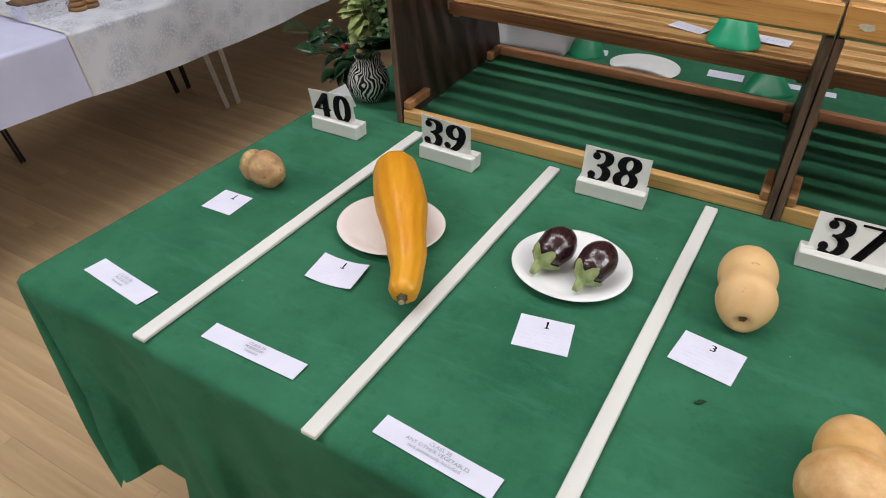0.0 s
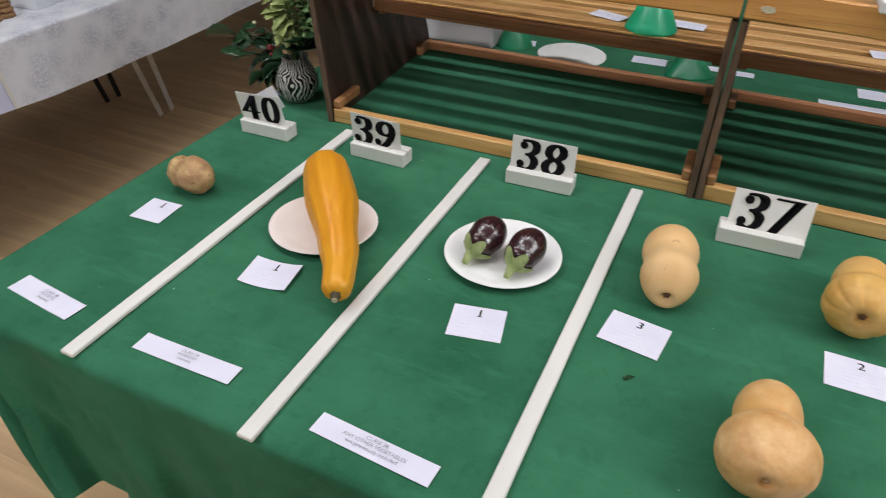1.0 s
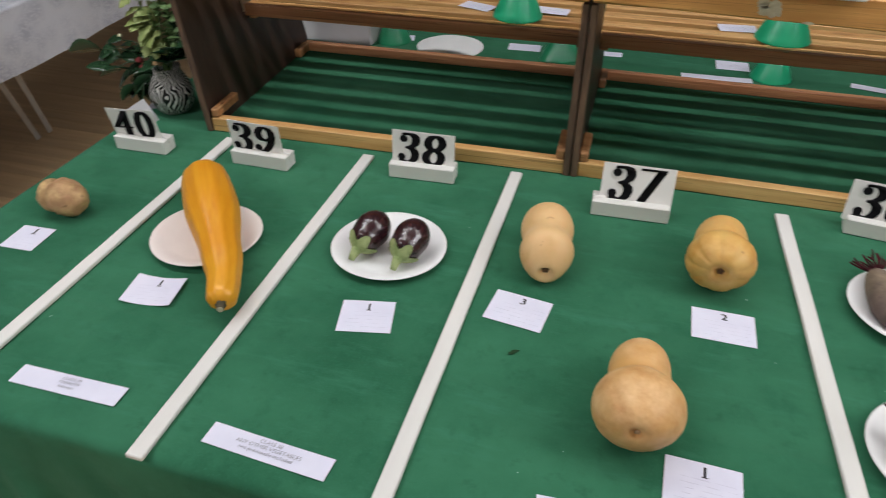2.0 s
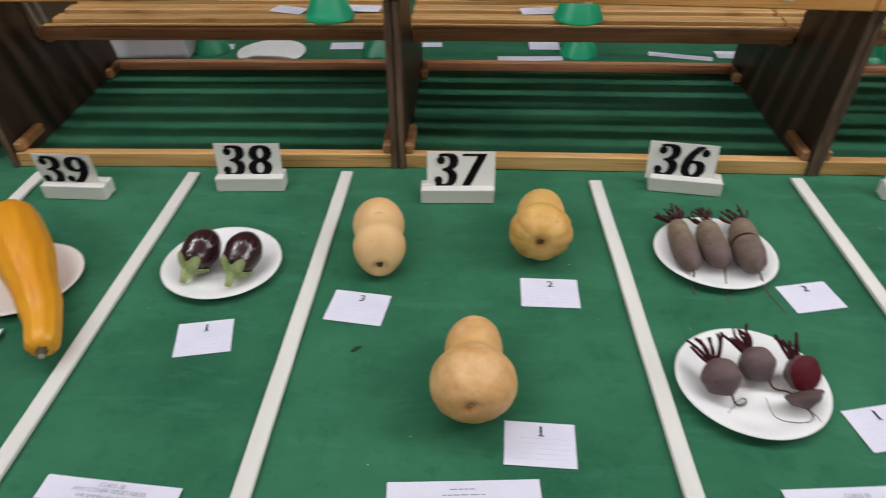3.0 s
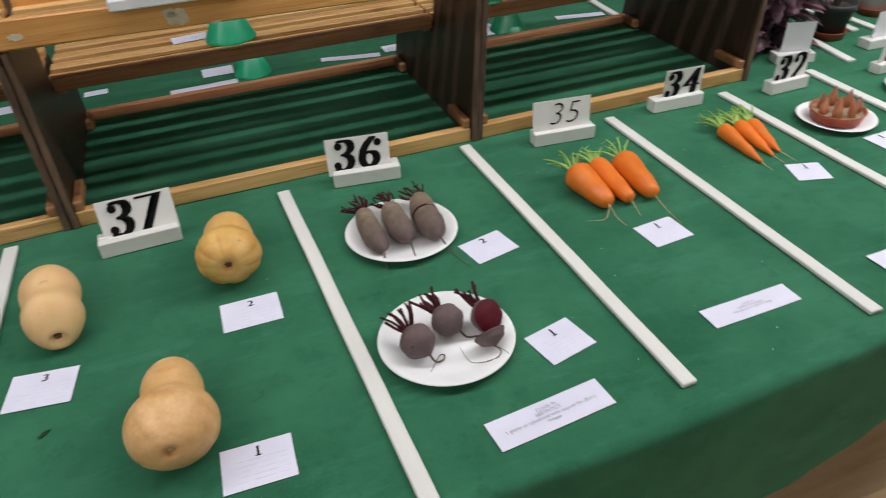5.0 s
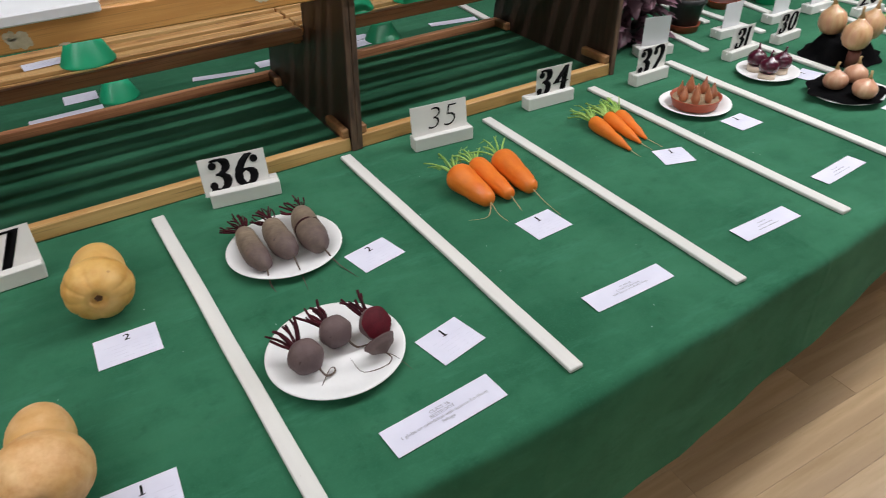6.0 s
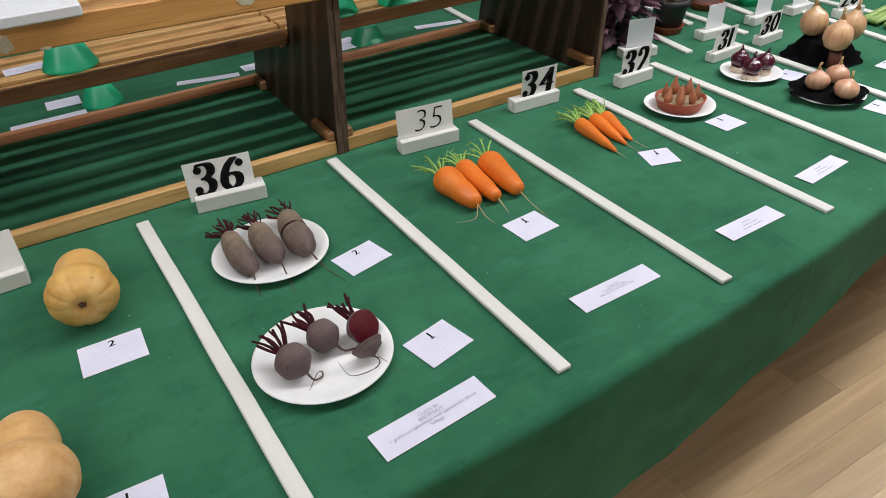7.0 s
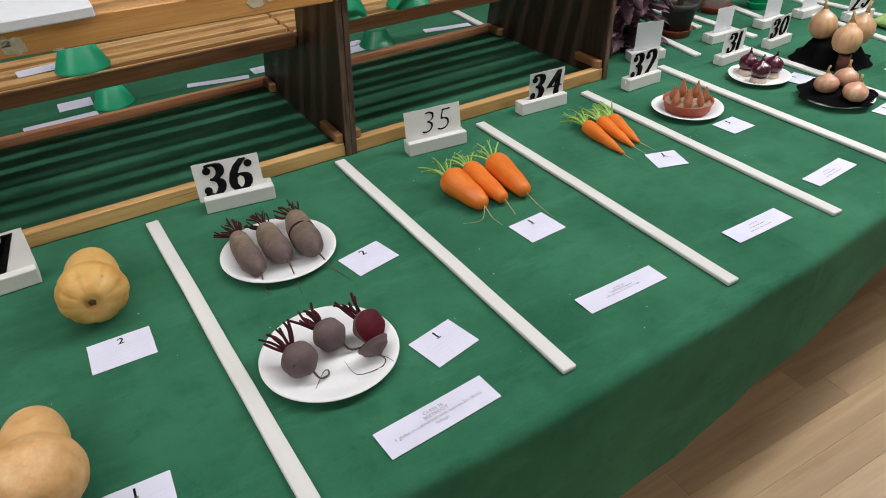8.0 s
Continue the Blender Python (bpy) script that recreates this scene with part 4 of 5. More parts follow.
# ---- potato ----
def potato():
    bm = bmesh.new()
    bmesh.ops.create_icosphere(bm, subdivisions=4, radius=1)
    for v in bm.verts:
        p = v.co.copy()
        fold = p.x + 0.14 + 0.3 * p.z + 0.12 * noise.noise(p * 2.2)
        pinch = 1 - 0.22 * math.exp(-(fold / 0.2) ** 2) - 0.17 * math.exp(-(fold / 0.06) ** 2) - 0.09 * math.exp(-((fold + 0.4 - 0.5 * p.y) / 0.05) ** 2)
        big = 1.0 if p.x > -0.2 else 0.95
        bump = 1 + 0.09 * noise.noise(p * 1.9 + Vector((3, 1, 7))) + 0.035 * noise.noise(p * 4.6) - 0.03 * max(0, noise.noise(p * 3.3 + Vector((9, 2, 2))))
        v.co = Vector((p.x * 0.057, p.y * 0.044 * pinch * big, p.z * 0.043 * pinch * big)) * bump
    ob = part("potato", bm, POTATO, smooth=True, at=pose(-0.913, -0.45, TOP + 0.041, 10, 6, -4))
    tagged(ob, "knobbly tan potato with a waist and shallow eyes", "potato")


potato()


# ---- aubergines ----
def aubergine(centre, tip, r=0.0365, length=0.102):
    c, t = Vector(centre), Vector(tip)
    d = (t - c).normalized()
    d = Vector((d.x, d.y, max(d.z, -0.32))).normalized()
    base = thing("aubergine", Matrix.Translation(c), "glossy dark purple round aubergine with green calyx", "aubergine", "two aubergines")
    us, rs = rounded_ends([(0, r * 0.96), (0.38, r), (0.72, r * 0.88), (1, r * 0.55)], 30, length, 0.046, 0.026)
    pts = [d * ((u - 0.5) * length) for u in us]
    part("fruit", sweep(pts, rs, 32), AUBERGINE, base, smooth=True)
    side = d.cross(Vector((0, 0, 1))).normalized()
    top = side.cross(d)
    bm = bmesh.new()
    n = 40
    rings = []
    for k in range(6):
        f = k / 5
        ring = []
        for i in range(n):
            a = 2 * math.pi * i / n
            reach = 0.5 + 0.6 * abs(math.cos(2.5 * a + 0.5)) ** 2.0
            s = length * (0.5 - 0.245 * f * reach) + 0.002
            u = s / length + 0.5
            rr = np.interp(u, us, rs) + 0.0016 + 0.002 * f * reach * (1 if k == 5 else 0.3)
            if k == 0:
                rr = 0.008
                s = length * 0.5 + 0.004
            ring.append(d * s + side * (rr * math.cos(a)) + top * (rr * math.sin(a)))
        rings.append(ring)
    loft(rings, bm, cap=False)
    cal = part("calyx", bm, CALYX, base, "pointed green calyx", True)
    drop = Vector((0, 0, -1))
    q = d * (length * 0.5)
    part("stalk", sweep([q - d * 0.004, q + d * 0.008 + drop * 0.004, q + d * 0.017 + drop * 0.009, q + d * 0.0173 + drop * 0.0091], [0.011, 0.008, 0.006, 0], 10), CALYX, cal, smooth=True)


aubergine((-0.226, -0.392, TOP + 0.044), (-0.248, -0.466, TOP + 0.02))
aubergine((-0.141, -0.398, TOP + 0.044), (-0.158, -0.474, TOP + 0.02))


# ---- beetroots ----
def thin(points, r0, r1, n=5, count=8):
    pts = smooth_path(points, count)
    rad = [r0 + (r1 - r0) * k / (count - 1) for k in range(count)]
    return sweep(pts, rad, n)


def stalks(parent, root, way, length, count, spread, seed, material=BEETSTALK, r=0.0032):
    """A fan of cut leaf stalks from a crown."""
    rnd = random.Random(seed)
    w = Vector(way).normalized()
    side = w.cross(Vector((0, 0, 1))).normalized()
    up = side.cross(w)
    for k in range(count):
        f = (k / max(count - 1, 1) - 0.5) * 2
        d = (w + side * (f * spread + rnd.uniform(-0.08, 0.08)) + up * rnd.uniform(-0.12, 0.34)).normalized()
        ln = length * rnd.uniform(0.65, 1.1)
        o = Vector(root) + side * (f * 0.009) + up * rnd.uniform(-0.004, 0.006)
        bend = side * rnd.uniform(-0.006, 0.006) + Vector((0, 0, rnd.uniform(-0.004, 0.006)))
        part("stalk", thin([o, o + d * ln * 0.5 + bend, o + d * ln], r * rnd.uniform(0.8, 1.2), r * rnd.uniform(0.55, 0.9), 6, 6), material, parent, smooth=True)


def globe_beet(x, y, r, crown, tail, seed, cut=False):
    base = thing("globe_beetroot", Matrix.Translation((x, y, TOP + r + 0.004)),
                 "halved globe beetroot with dark red flesh showing" if cut else "earthy purple globe beetroot with trimmed red stalks", "beetroot", "globe beetroots")
    d = Vector(crown).normalized()
    ln = r * 2.1
    us, rs = rounded_ends([(0, r * 0.8), (0.3, r), (0.65, r * 0.98), (1, r * 0.62)], 26, ln, r * 0.85, r * 0.8)
    pts = [d * (ln * (0.5 - u)) for u in us]
    rs = [max(q, 0.004) if u > 0.9 else q for u, q in zip(us, rs)]
    rs[-1] = 0.0
    if cut:
        n = Vector((0.28, -0.72, 0.62)).normalized()
        bm = sweep(pts, rs, 28)
        got = bmesh.ops.bisect_plane(bm, geom=bm.verts[:] + bm.edges[:] + bm.faces[:], plane_co=n * (r * 0.12), plane_no=n, clear_outer=True)
        rim = [v.co.copy() for v in got["geom_cut"] if isinstance(v, bmesh.types.BMVert)]
        part("root", bm, BEET, base, smooth=True)
        mid = sum(rim, Vector()) / len(rim)
        u = n.orthogonal().normalized()
        w = n.cross(u)
        rim.sort(key=lambda q: math.atan2((q - mid).dot(w), (q - mid).dot(u)))
        part("cut_face", loft([rim, [mid + (q - mid) * 0.96 + n * 0.0012 for q in rim], [mid + n * 0.0016]], cap=False), BEETCUT, base, "wet dark red cut face", True)
    else:
        part("root", sweep(pts, rs, 28, lambda a, f: 1 + 0.02 * math.sin(3 * a + seed)), BEET, base, smooth=True)
        t = [Vector(p) for p in tail]
        part("taproot", thin([-d * (r * 0.95)] + t, 0.0023, 0.0004, 6, 20), ROOT, base, "thin curling taproot", True)
    stalks(base, d * (r * 0.92), d + Vector((0, 0, 0.15)), 0.045, 8 if not cut else 6, 0.5, seed, r=0.0031)
    return base


globe_beet(0.711, -0.669, 0.030, (-0.35, 0.86, 0.28), [(0.018, -0.036, -0.022), (0.034, -0.03, -0.028), (0.037, -0.022, -0.025), (0.027, -0.024, -0.025), (0.0, -0.052, -0.031)], 3)
globe_beet(0.777, -0.636, 0.0285, (-0.45, 0.86, 0.25), [(0.024, -0.03, -0.024), (0.05, -0.035, -0.028), (0.055, -0.075, -0.03), (0.01, -0.07, -0.03), (0.02, -0.04, -0.03)], 11)
globe_beet(0.845, -0.655, 0.0295, (-0.30, 0.62, 0.30), [], 5, cut=True)


def beet_slice():
    base = thing("beetroot_half", pose(0.834, -0.709, TOP + 0.006), "cut-off lower half of a beetroot with taproot", "beetroot", "globe beetroots")
    us, rs = rounded_ends([(0, 0.029), (0.4, 0.024), (1, 0.008)], 16, 0.024, 0.001, 0.012)
    d = Vector((0.12, -0.8, -0.45)).normalized()
    o = Vector((-0.004, 0.012, 0.026))
    pts = [o + d * (u * 0.024) for u in us]
    rs[0], rs[-1] = 0.029, 0.003
    part("root", sweep(pts, rs, 26), BEET, base, smooth=True)
    part("cut_face", sweep([o - d * 0.0004, o - d * 0.0012, o - d * 0.0014], [0.0287, 0.028, 0], 26), BEETCUT, base, "dark red cut face")
    e = pts[-1]
    part("taproot", thin([e, e + Vector((0.004, -0.012, -0.004)), (-0.012, -0.028, 0.006), (-0.05, -0.02, 0.005), (-0.055, 0.02, 0.006)], 0.0014, 0.0004, 6, 20), ROOT, base, smooth=True)
    part("root_hair", thin([e, e + Vector((0.012, -0.014, -0.004)), (0.022, -0.06, 0.006)], 0.0008, 0.0003, 5, 8), ROOT, base, smooth=True)


beet_slice()


def long_beet(a, b, r, seed, tail, groove=False):
    a, b = Vector((*a, TOP + r + 0.006)), Vector((*b, TOP + r + 0.004))
    base = thing("long_beetroot", Matrix.Translation((a + b) / 2), "earthy brown cylindrical beetroot with a dark cut across it" if groove else "earthy brown cylindrical beetroot with trimmed stalks",
                 "beetroot", "long beetroots")
    c = (a + b) / 2
    ln = (b - a).length
    us, rs = rounded_ends([(0, r * 0.72), (0.35, r * 0.95), (0.66, r), (0.88, r * 0.8), (1, r * 0.45)], 36, ln, r * 0.7, r * 0.95)
    if groove:
        rs = [q * (0.97 if 0.48 < u < 0.525 else 1) for u, q in zip(us, rs)]
    bow = (b - a).cross(Vector((0, 0, 1))).normalized() * 0.006
    pts = [(a - c).lerp(b - c, u) + bow * math.sin(math.pi * u) for u in us]
    part("root", sweep(pts, rs, 28, lambda t, f: 1 + 0.02 * math.sin(2 * t + seed) + 0.012 * math.sin(5 * t + f * 9)), BEETDARK, base, smooth=True)
    if groove:
        m = (a - c).lerp(b - c, 0.495) + bow
        d = (b - a).normalized()
        part("cut_face", sweep([m - d * 0.003, m, m + d * 0.003], [float(np.interp(0.49, us, rs)) * 1.03] * 3, 28), SAWCUT, base, "dark red saw cut")
    part("taproot", thin([b - c - (b - a).normalized() * 0.006] + [Vector(p) for p in tail], 0.0024, 0.0004, 6, 14), ROOT, base, "thin taproot", True)
    stalks(base, a - c, (a - b) + Vector((-0.08, 0, 0.05)), 0.042, 15, 1.0, seed, r=0.0021)


long_beet((0.734, -0.228), (0.737, -0.384), 0.0248, 1, [(-0.004, -0.1, -0.025), (0.0, -0.135, -0.032)])
long_beet((0.793, -0.234), (0.795, -0.374), 0.0272, 2, [(0.0, -0.1, -0.022), (-0.005, -0.155, -0.032)])
long_beet((0.862, -0.230), (0.853, -0.390), 0.0302, 4, [(0.012, -0.105, -0.03), (0.03, -0.165, -0.035)], True)


# ---- carrots ----
def carrot(a, b, r0, r1, seed, root, fronds=7, group="stump carrots", label="fat orange stump-rooted carrot with short green fronds"):
    a, b = Vector((*a, TOP + r0 + 0.001)), Vector((*b, TOP + r1 + 0.002))
    c = (a + b) / 2
    base = thing("carrot", Matrix.Translation(c), label, "carrot", group)
    ln = (b - a).length
    us, rs = rounded_ends([(0, r0 * 0.95), (0.2, r0), (0.62, (r0 * 0.56 + r1 * 0.44)), (1, r1)], 34, ln, r0 * 0.7, r1 * 0.8)
    pts = [(a - c).lerp(b - c, u) for u in us]
    rnd = random.Random(seed)
    ph = [rnd.uniform(0, 6) for _ in range(4)]
    part("root", sweep(pts, rs, 26, lambda t, f: 1 + 0.02 * math.sin(2 * t + ph[0]) + 0.006 * math.sin(60 * f + ph[1])), CARROT, base, smooth=True)
    for tail in root:
        part("root_tip", thin([b - c - (b - a).normalized() * 0.003] + [Vector(p) for p in tail], 0.0012, 0.0003, 5, 9), CARROTROOT, base, smooth=True)
    way = (a - b).normalized()
    for k in range(fronds):
        f = (k / (fronds - 1) - 0.5) * 2
        d = (way + Vector((f * 0.75 + rnd.uniform(-0.15, 0.15), rnd.uniform(-0.1, 0.1), rnd.uniform(0.0, 0.55)))).normalized()
        o = a - c + Vector((f * 0.006, 0, 0))
        ln2 = rnd.uniform(0.048, 0.078)
        tip = o + d * ln2 + Vector((0, 0, -0.008))
        bm = thin([o, o + d * ln2 * 0.5 + Vector((0, 0, 0.004)), tip], 0.0027, 0.0015, 5, 6)
        for j in range(2):
            g = rnd.uniform(0.35, 1.0)
            s = o.lerp(tip, g)
            e = s + Vector((rnd.uniform(-1, 1), rnd.uniform(-0.4, 1), rnd.uniform(-0.2, 0.6))).normalized() * rnd.uniform(0.008, 0.02)
            sweep(smooth_path([s, e], 3), [0.0013, 0.001, 0.0005], 4, bm=bm)
        part("frond", bm, FROND, base, smooth=True)


carrot((1.227, -0.270), (1.242, -0.410), 0.0345, 0.0185, 1, [[(-0.02, -0.1, -0.02), (-0.06, -0.085, -0.024)], [(0.004, -0.105, -0.02), (0.01, -0.135, -0.025)]], 8)
carrot((1.296, -0.249), (1.296, -0.409), 0.027, 0.0155, 2, [[(0.0, -0.11, -0.018), (-0.004, -0.128, -0.02)]], 7)
carrot((1.361, -0.258), (1.351, -0.416), 0.0315, 0.018, 3, [[(0.0, -0.12, -0.022), (0.0, -0.175, -0.026)]], 5)
for a, b, s in (((1.688, -0.212), (1.678, -0.376), 5), ((1.738, -0.212), (1.724, -0.362), 6), ((1.772, -0.217), (1.752, -0.352), 7)):
    carrot(a, b, 0.0195, 0.0045, s, [[(-0.004, -0.095, -0.01), (-0.002, -0.118, -0.012)]], 10, "long carrots", "slim tapering orange carrot with short green fronds")


# ---- shallots, red onions, golden onions ----
def bulb(name, x, y, z, r, tall, material, label, group, neck, tilt=(0, 0), seed=0, neckmat=ONIONTOP):
    base = thing(name, pose(x, y, z, tilt[0], tilt[1], 0), label, "onion", group)
    prof = [(0, 0.0), (r * 0.35, tall * 0.015), (r * 0.75, tall * 0.12), (r * 0.97, tall * 0.32), (r, tall * 0.45), (r * 0.965, tall * 0.58), (r * 0.86, tall * 0.7),
            (r * 0.66, tall * 0.80), (r * 0.43, tall * 0.875), (r * 0.28, tall * 0.94), (r * 0.19, tall)]
    part("bulb", turned(prof, 28, lambda a, k: 1 + 0.012 * math.cos(7 * a + seed), cap=True), material, base, smooth=True)
    rnd = random.Random(seed)
    bm = sweep([(0, 0, tall * 0.97), (rnd.uniform(-0.004, 0.004), 0.002, tall + neck * 0.5), (rnd.uniform(-0.01, 0.01), rnd.uniform(-0.006, 0.006), tall + neck)],
               [r * 0.19, r * 0.085, r * 0.10], 9, lambda a, f: 1 + 0.25 * math.cos(3 * a))
    part("neck", bm, neckmat, base, "dry papery neck", True)
    return base


def shallot_saucer():
    x, y, z = 2.003, -0.272, TOP + 0.006
    base = thing("plant_saucer", pose(x, y, z), "round terracotta plastic saucer filled with sand", "saucer")
    prof = [(0, 0), (0.056, 0), (0.06, 0.002), (0.067, 0.027), (0.069, 0.028), (0.069, 0.030), (0.0665, 0.030), (0.064, 0.027), (0.059, 0.01), (0, 0.01)]
    part("dish", turned(prof, 48), TERRACOTTA, base, smooth=True)
    rings = [[(0, 0, 0.022)]]
    for k in range(1, 9):
        q = 0.0635 * k / 8
        rings.append([(q * math.cos(a), q * math.sin(a), 0.022 + 0.0022 * noise.noise((q * 90 * math.cos(a), q * 90 * math.sin(a), 3))) for a in (2 * math.pi * i / 40 for i in range(40))])
    part("sand", loft(rings, cap=False), SAND, base, "damp brown sand", True)
    for k in range(8):
        a = 2 * math.pi * k / 7 + 0.3
        q = 0.043 if k < 7 else 0.0
        r = 0.0118 + 0.0018 * math.sin(k * 2.3)
        tall = 0.050 + 0.007 * math.sin(k * 1.7)
        sh = thing("shallot", pose(x + q * math.cos(a), y + q * math.sin(a), z + 0.019, 6 * math.sin(k), 6 * math.cos(k * 2), 0), "small brown shallot standing in sand", "shallot", "shallots in a saucer")
        part("bulb", turned([(0, 0), (r * 0.7, 0.002), (r, tall * 0.28), (r * 0.9, tall * 0.45), (r * 0.45, tall * 0.72), (r * 0.2, tall * 0.92), (r * 0.12, tall), (0, tall)], 16), SHALLOT, sh, smooth=True)


shallot_saucer()
for k, (ox, oy) in enumerate(((2.342, -0.188), (2.318, -0.250), (2.382, -0.242))):
    ring = tagged(part("card_ring", turned([(0.021, 0), (0.024, 0), (0.024, 0.017), (0.021, 0.017), (0.021, 0)], 24), RING, smooth=True, at=pose(ox, oy, TOP + 0.005)),
                  "short cream card ring holding up a red onion", "ring", "onion rings")
    bulb("red_onion", ox, oy, TOP + 0.016, 0.0285, 0.054, REDONION, "shiny dark red onion set on a card ring", "red onions", 0.016, (4 * (k - 1), 5), k + 20, REDONION)


def draped_black(x, y, size, height, z=TOP, seed=0, label="black velvet cloth draped over a stand", name="black_cloth"):
    """A dark square of cloth that falls from a flat top."""
    bm = bmesh.new()
    n = 26
    rows = []
    for i in range(n + 1):
        row = []
        for j in range(n + 1):
            u, v = (2 * i / n - 1), (2 * j / n - 1)
            d = max(abs(u), abs(v))
            q = math.hypot(u, v)
            flat = 0.55
            f = max(0.0, q - flat)
            h = height * (0.5 + 0.5 * math.cos(min(f / 0.42, 1) * math.pi))
            ripple = (1.0 if q < 1e-6 else (1 - 0.75 * (1 - d / q))) + (0.05 * math.sin(7 * math.atan2(v, u) + seed) if q > flat else 0)
            row.append(bm.verts.new((u * size * ripple, v * size * ripple, h + 0.003 + 0.004 * noise.noise((u * 3 + seed, v * 3, 0)) * min(1, f * 4))))
        rows.append(row)
    for a, b in zip(rows, rows[1:]):
        for k in range(n):
            bm.faces.new((a[k], b[k], b[k + 1], a[k + 1]))
    tagged(part(name, bm, BLACKCLOTH, smooth=True, at=pose(x, y, z, 0, 0, 20 + seed)), label, "cloth")


draped_black(2.655, -0.250, 0.116, 0.055)
tagged(part("clay_ring", turned([(0.014, 0), (0.018, 0), (0.018, 0.05), (0.014, 0.05), (0.014, 0)], 24), DARKCLAY, smooth=True, at=pose(2.584, -0.336, TOP + 0.004)), "short terracotta tube under a large onion", "ring")
for k, (ox, oy, oz) in enumerate(((2.640, -0.212, 0.060), (2.59, -0.325, 0.054), (2.684, -0.296, 0.060))):
    bulb("golden_onion", ox, oy, TOP + oz, 0.0415, 0.094, ONION, "very large golden onion set on black cloth", "large onions", 0.034, (5 * (k - 1), -3 + 4 * k), k + 3)
draped_black(2.390, -0.455, 0.100, 0.004, TOP + 0.0165, 3, "small black velvet cloth laid over a paper plate")
for k, (ox, oy) in enumerate(((2.362, -0.438), (2.444, -0.438), (2.372, -0.512))):
    bulb("golden_onion", ox, oy, TOP + 0.0205, 0.0325, 0.056, PINKONION, "medium golden onion lying on black cloth", "medium onions", 0.02, (8 * (k - 1), 6), k + 9)


def spring_onions():
    rnd = random.Random(4)
    for k in range(5):
        y = -0.13 - 0.03 * k
        base = thing("leek", pose(3.04, y, TOP + 0.016), "fresh green leek leaf bundle lying on green cloth", "leek", "leeks")
        for j in range(3):
            yy = rnd.uniform(-0.02, 0.02)
            part("leaf", sweep(smooth_path([(0, yy, 0), (0.2, yy * 2, 0.012 * j), (0.45, yy * 3 - 0.03, 0.0)], 10), [0.013 - 0.0008 * i for i in range(10)], 10, flat=0.6), GREENSTEM, base, smooth=True)


spring_onions()


# ---- the slatted racks, seen from behind ----
PITCH, SLAT = 0.079, 0.044


def rack(x0, x1, seed, y0, y1, splay0=0.0, splay1=0.0, lift0=0.0, lift1=0.0):
    """A two-step slatted display rack: boarded ends, rails, and slats on each step; its front runs from y0 to y1."""
    rnd = random.Random(seed)
    base = thing("slatted_rack", Matrix.Translation((x0, y0, TOP + 0.001)) @ Matrix.Rotation(math.atan2(y1 - y0, x1 - x0), 4, "Z") @ Matrix.Translation((-x0, 0, 0)), "two-tier wooden slatted display rack with dark boarded ends", "display rack", "slatted racks")
    th = 0.013
    for px, splay in ((x0, splay0), (x1 - th, splay1)):
        bm = bmesh.new()
        prof = [(0.0, 0.0), (0.65, 0.0), (0.64, 0.06), (0.602, 0.213), (0.285, 0.213), (0.285, 0.405), (0.0, 0.405)]
        a = [bm.verts.new((px + splay * z / 0.4, y, z)) for y, z in prof]
        b = [bm.verts.new((px + th + splay * z / 0.4, y, z)) for y, z in prof]
        bm.faces.new(a)
        bm.faces.new(b[::-1])
        for k in range(7):
            bm.faces.new((a[k], a[(k + 1) % 7], b[(k + 1) % 7], b[k]))
        bmesh.ops.bevel(bm, geom=bm.edges[:], offset=0.0015, segments=1, affect="EDGES")
        side = part("side_panel", bm, DARKWOOD, base, "dark stained vertical boards")
        bm = block(px - 0.001, px + th + 0.001, -0.006, -0.0008, 0.0, 0.404, 0.0015)
        for v in bm.verts:
            v.co.x += splay * v.co.z / 0.4
        part("edge_strip", bm, EDGEWOOD, side, "worn pale board edge")
    xa, xb = x0 + th + 0.001, x1 - th - 0.001
    part("bottom_rail", block(xa, xb, 0.0, 0.026, 0, 0.037, 0.002), PALEPINE, base, "pale pine rail")
    part("bottom_rail", block(xa, xb, 0.606, 0.63, 0.0, 0.028, 0.002), BROWNRAIL, base)
    for px, sp in ((xa, splay0 * 0.55), (xb - 0.02, splay1 * 0.55)):
        part("corner_block", block(px, px + 0.02, 0.002, 0.115, 0.0375, 0.062, 0.003), BLOCKWOOD, base)
        part("corner_block", block(px, px + 0.02, 0.53, 0.605, 0.004, 0.031, 0.003), BLOCKWOOD, base)
        part("shelf_bearer", block(px + sp, px + sp + 0.02, 0.3135, 0.6, 0.197, 0.2125, 0.002), BROWNRAIL, base)
    part("shelf_rail", block(xa + splay0 * 0.55, xb + splay1 * 0.55, 0.292, 0.312, 0.211, 0.243, 0.002), BROWNRAIL, base, "stained brown shelf rail")
    for k in range(4):
        y = 0.319 + PITCH * k
        part("slat", block(x0 + 0.001 + splay0 * 0.55 + rnd.uniform(0, 0.002), x1 - 0.001 + splay1 * 0.55 - rnd.uniform(0, 0.002), y, y + SLAT, 0.2145, 0.2335, 0.002), PINE, base)
    plank = block(x0 + 0.001, x1 - 0.001, -0.024, -0.0065, 0.405, 0.462, 0.003)
    for v in plank.verts:
        v.co.z += lift0 + (lift1 - lift0) * (v.co.x - x0) / (x1 - x0)
    part("top_plank", plank, VARNISH, base, "orange varnished front plank")
    part("shelf_rail", block(x0 + 0.001, x1 - 0.001, 0.262, 0.284, 0.41, 0.45, 0.002), VARNISH, base)
    for ya, yb in ((0.001, 0.052), (0.084, 0.121), (0.153, 0.198), (0.230, 0.261)):
        part("slat", block(x0 + 0.002, x1 - 0.002, ya, yb, 0.4055, 0.4248, 0.002), PINE, base)
    return base


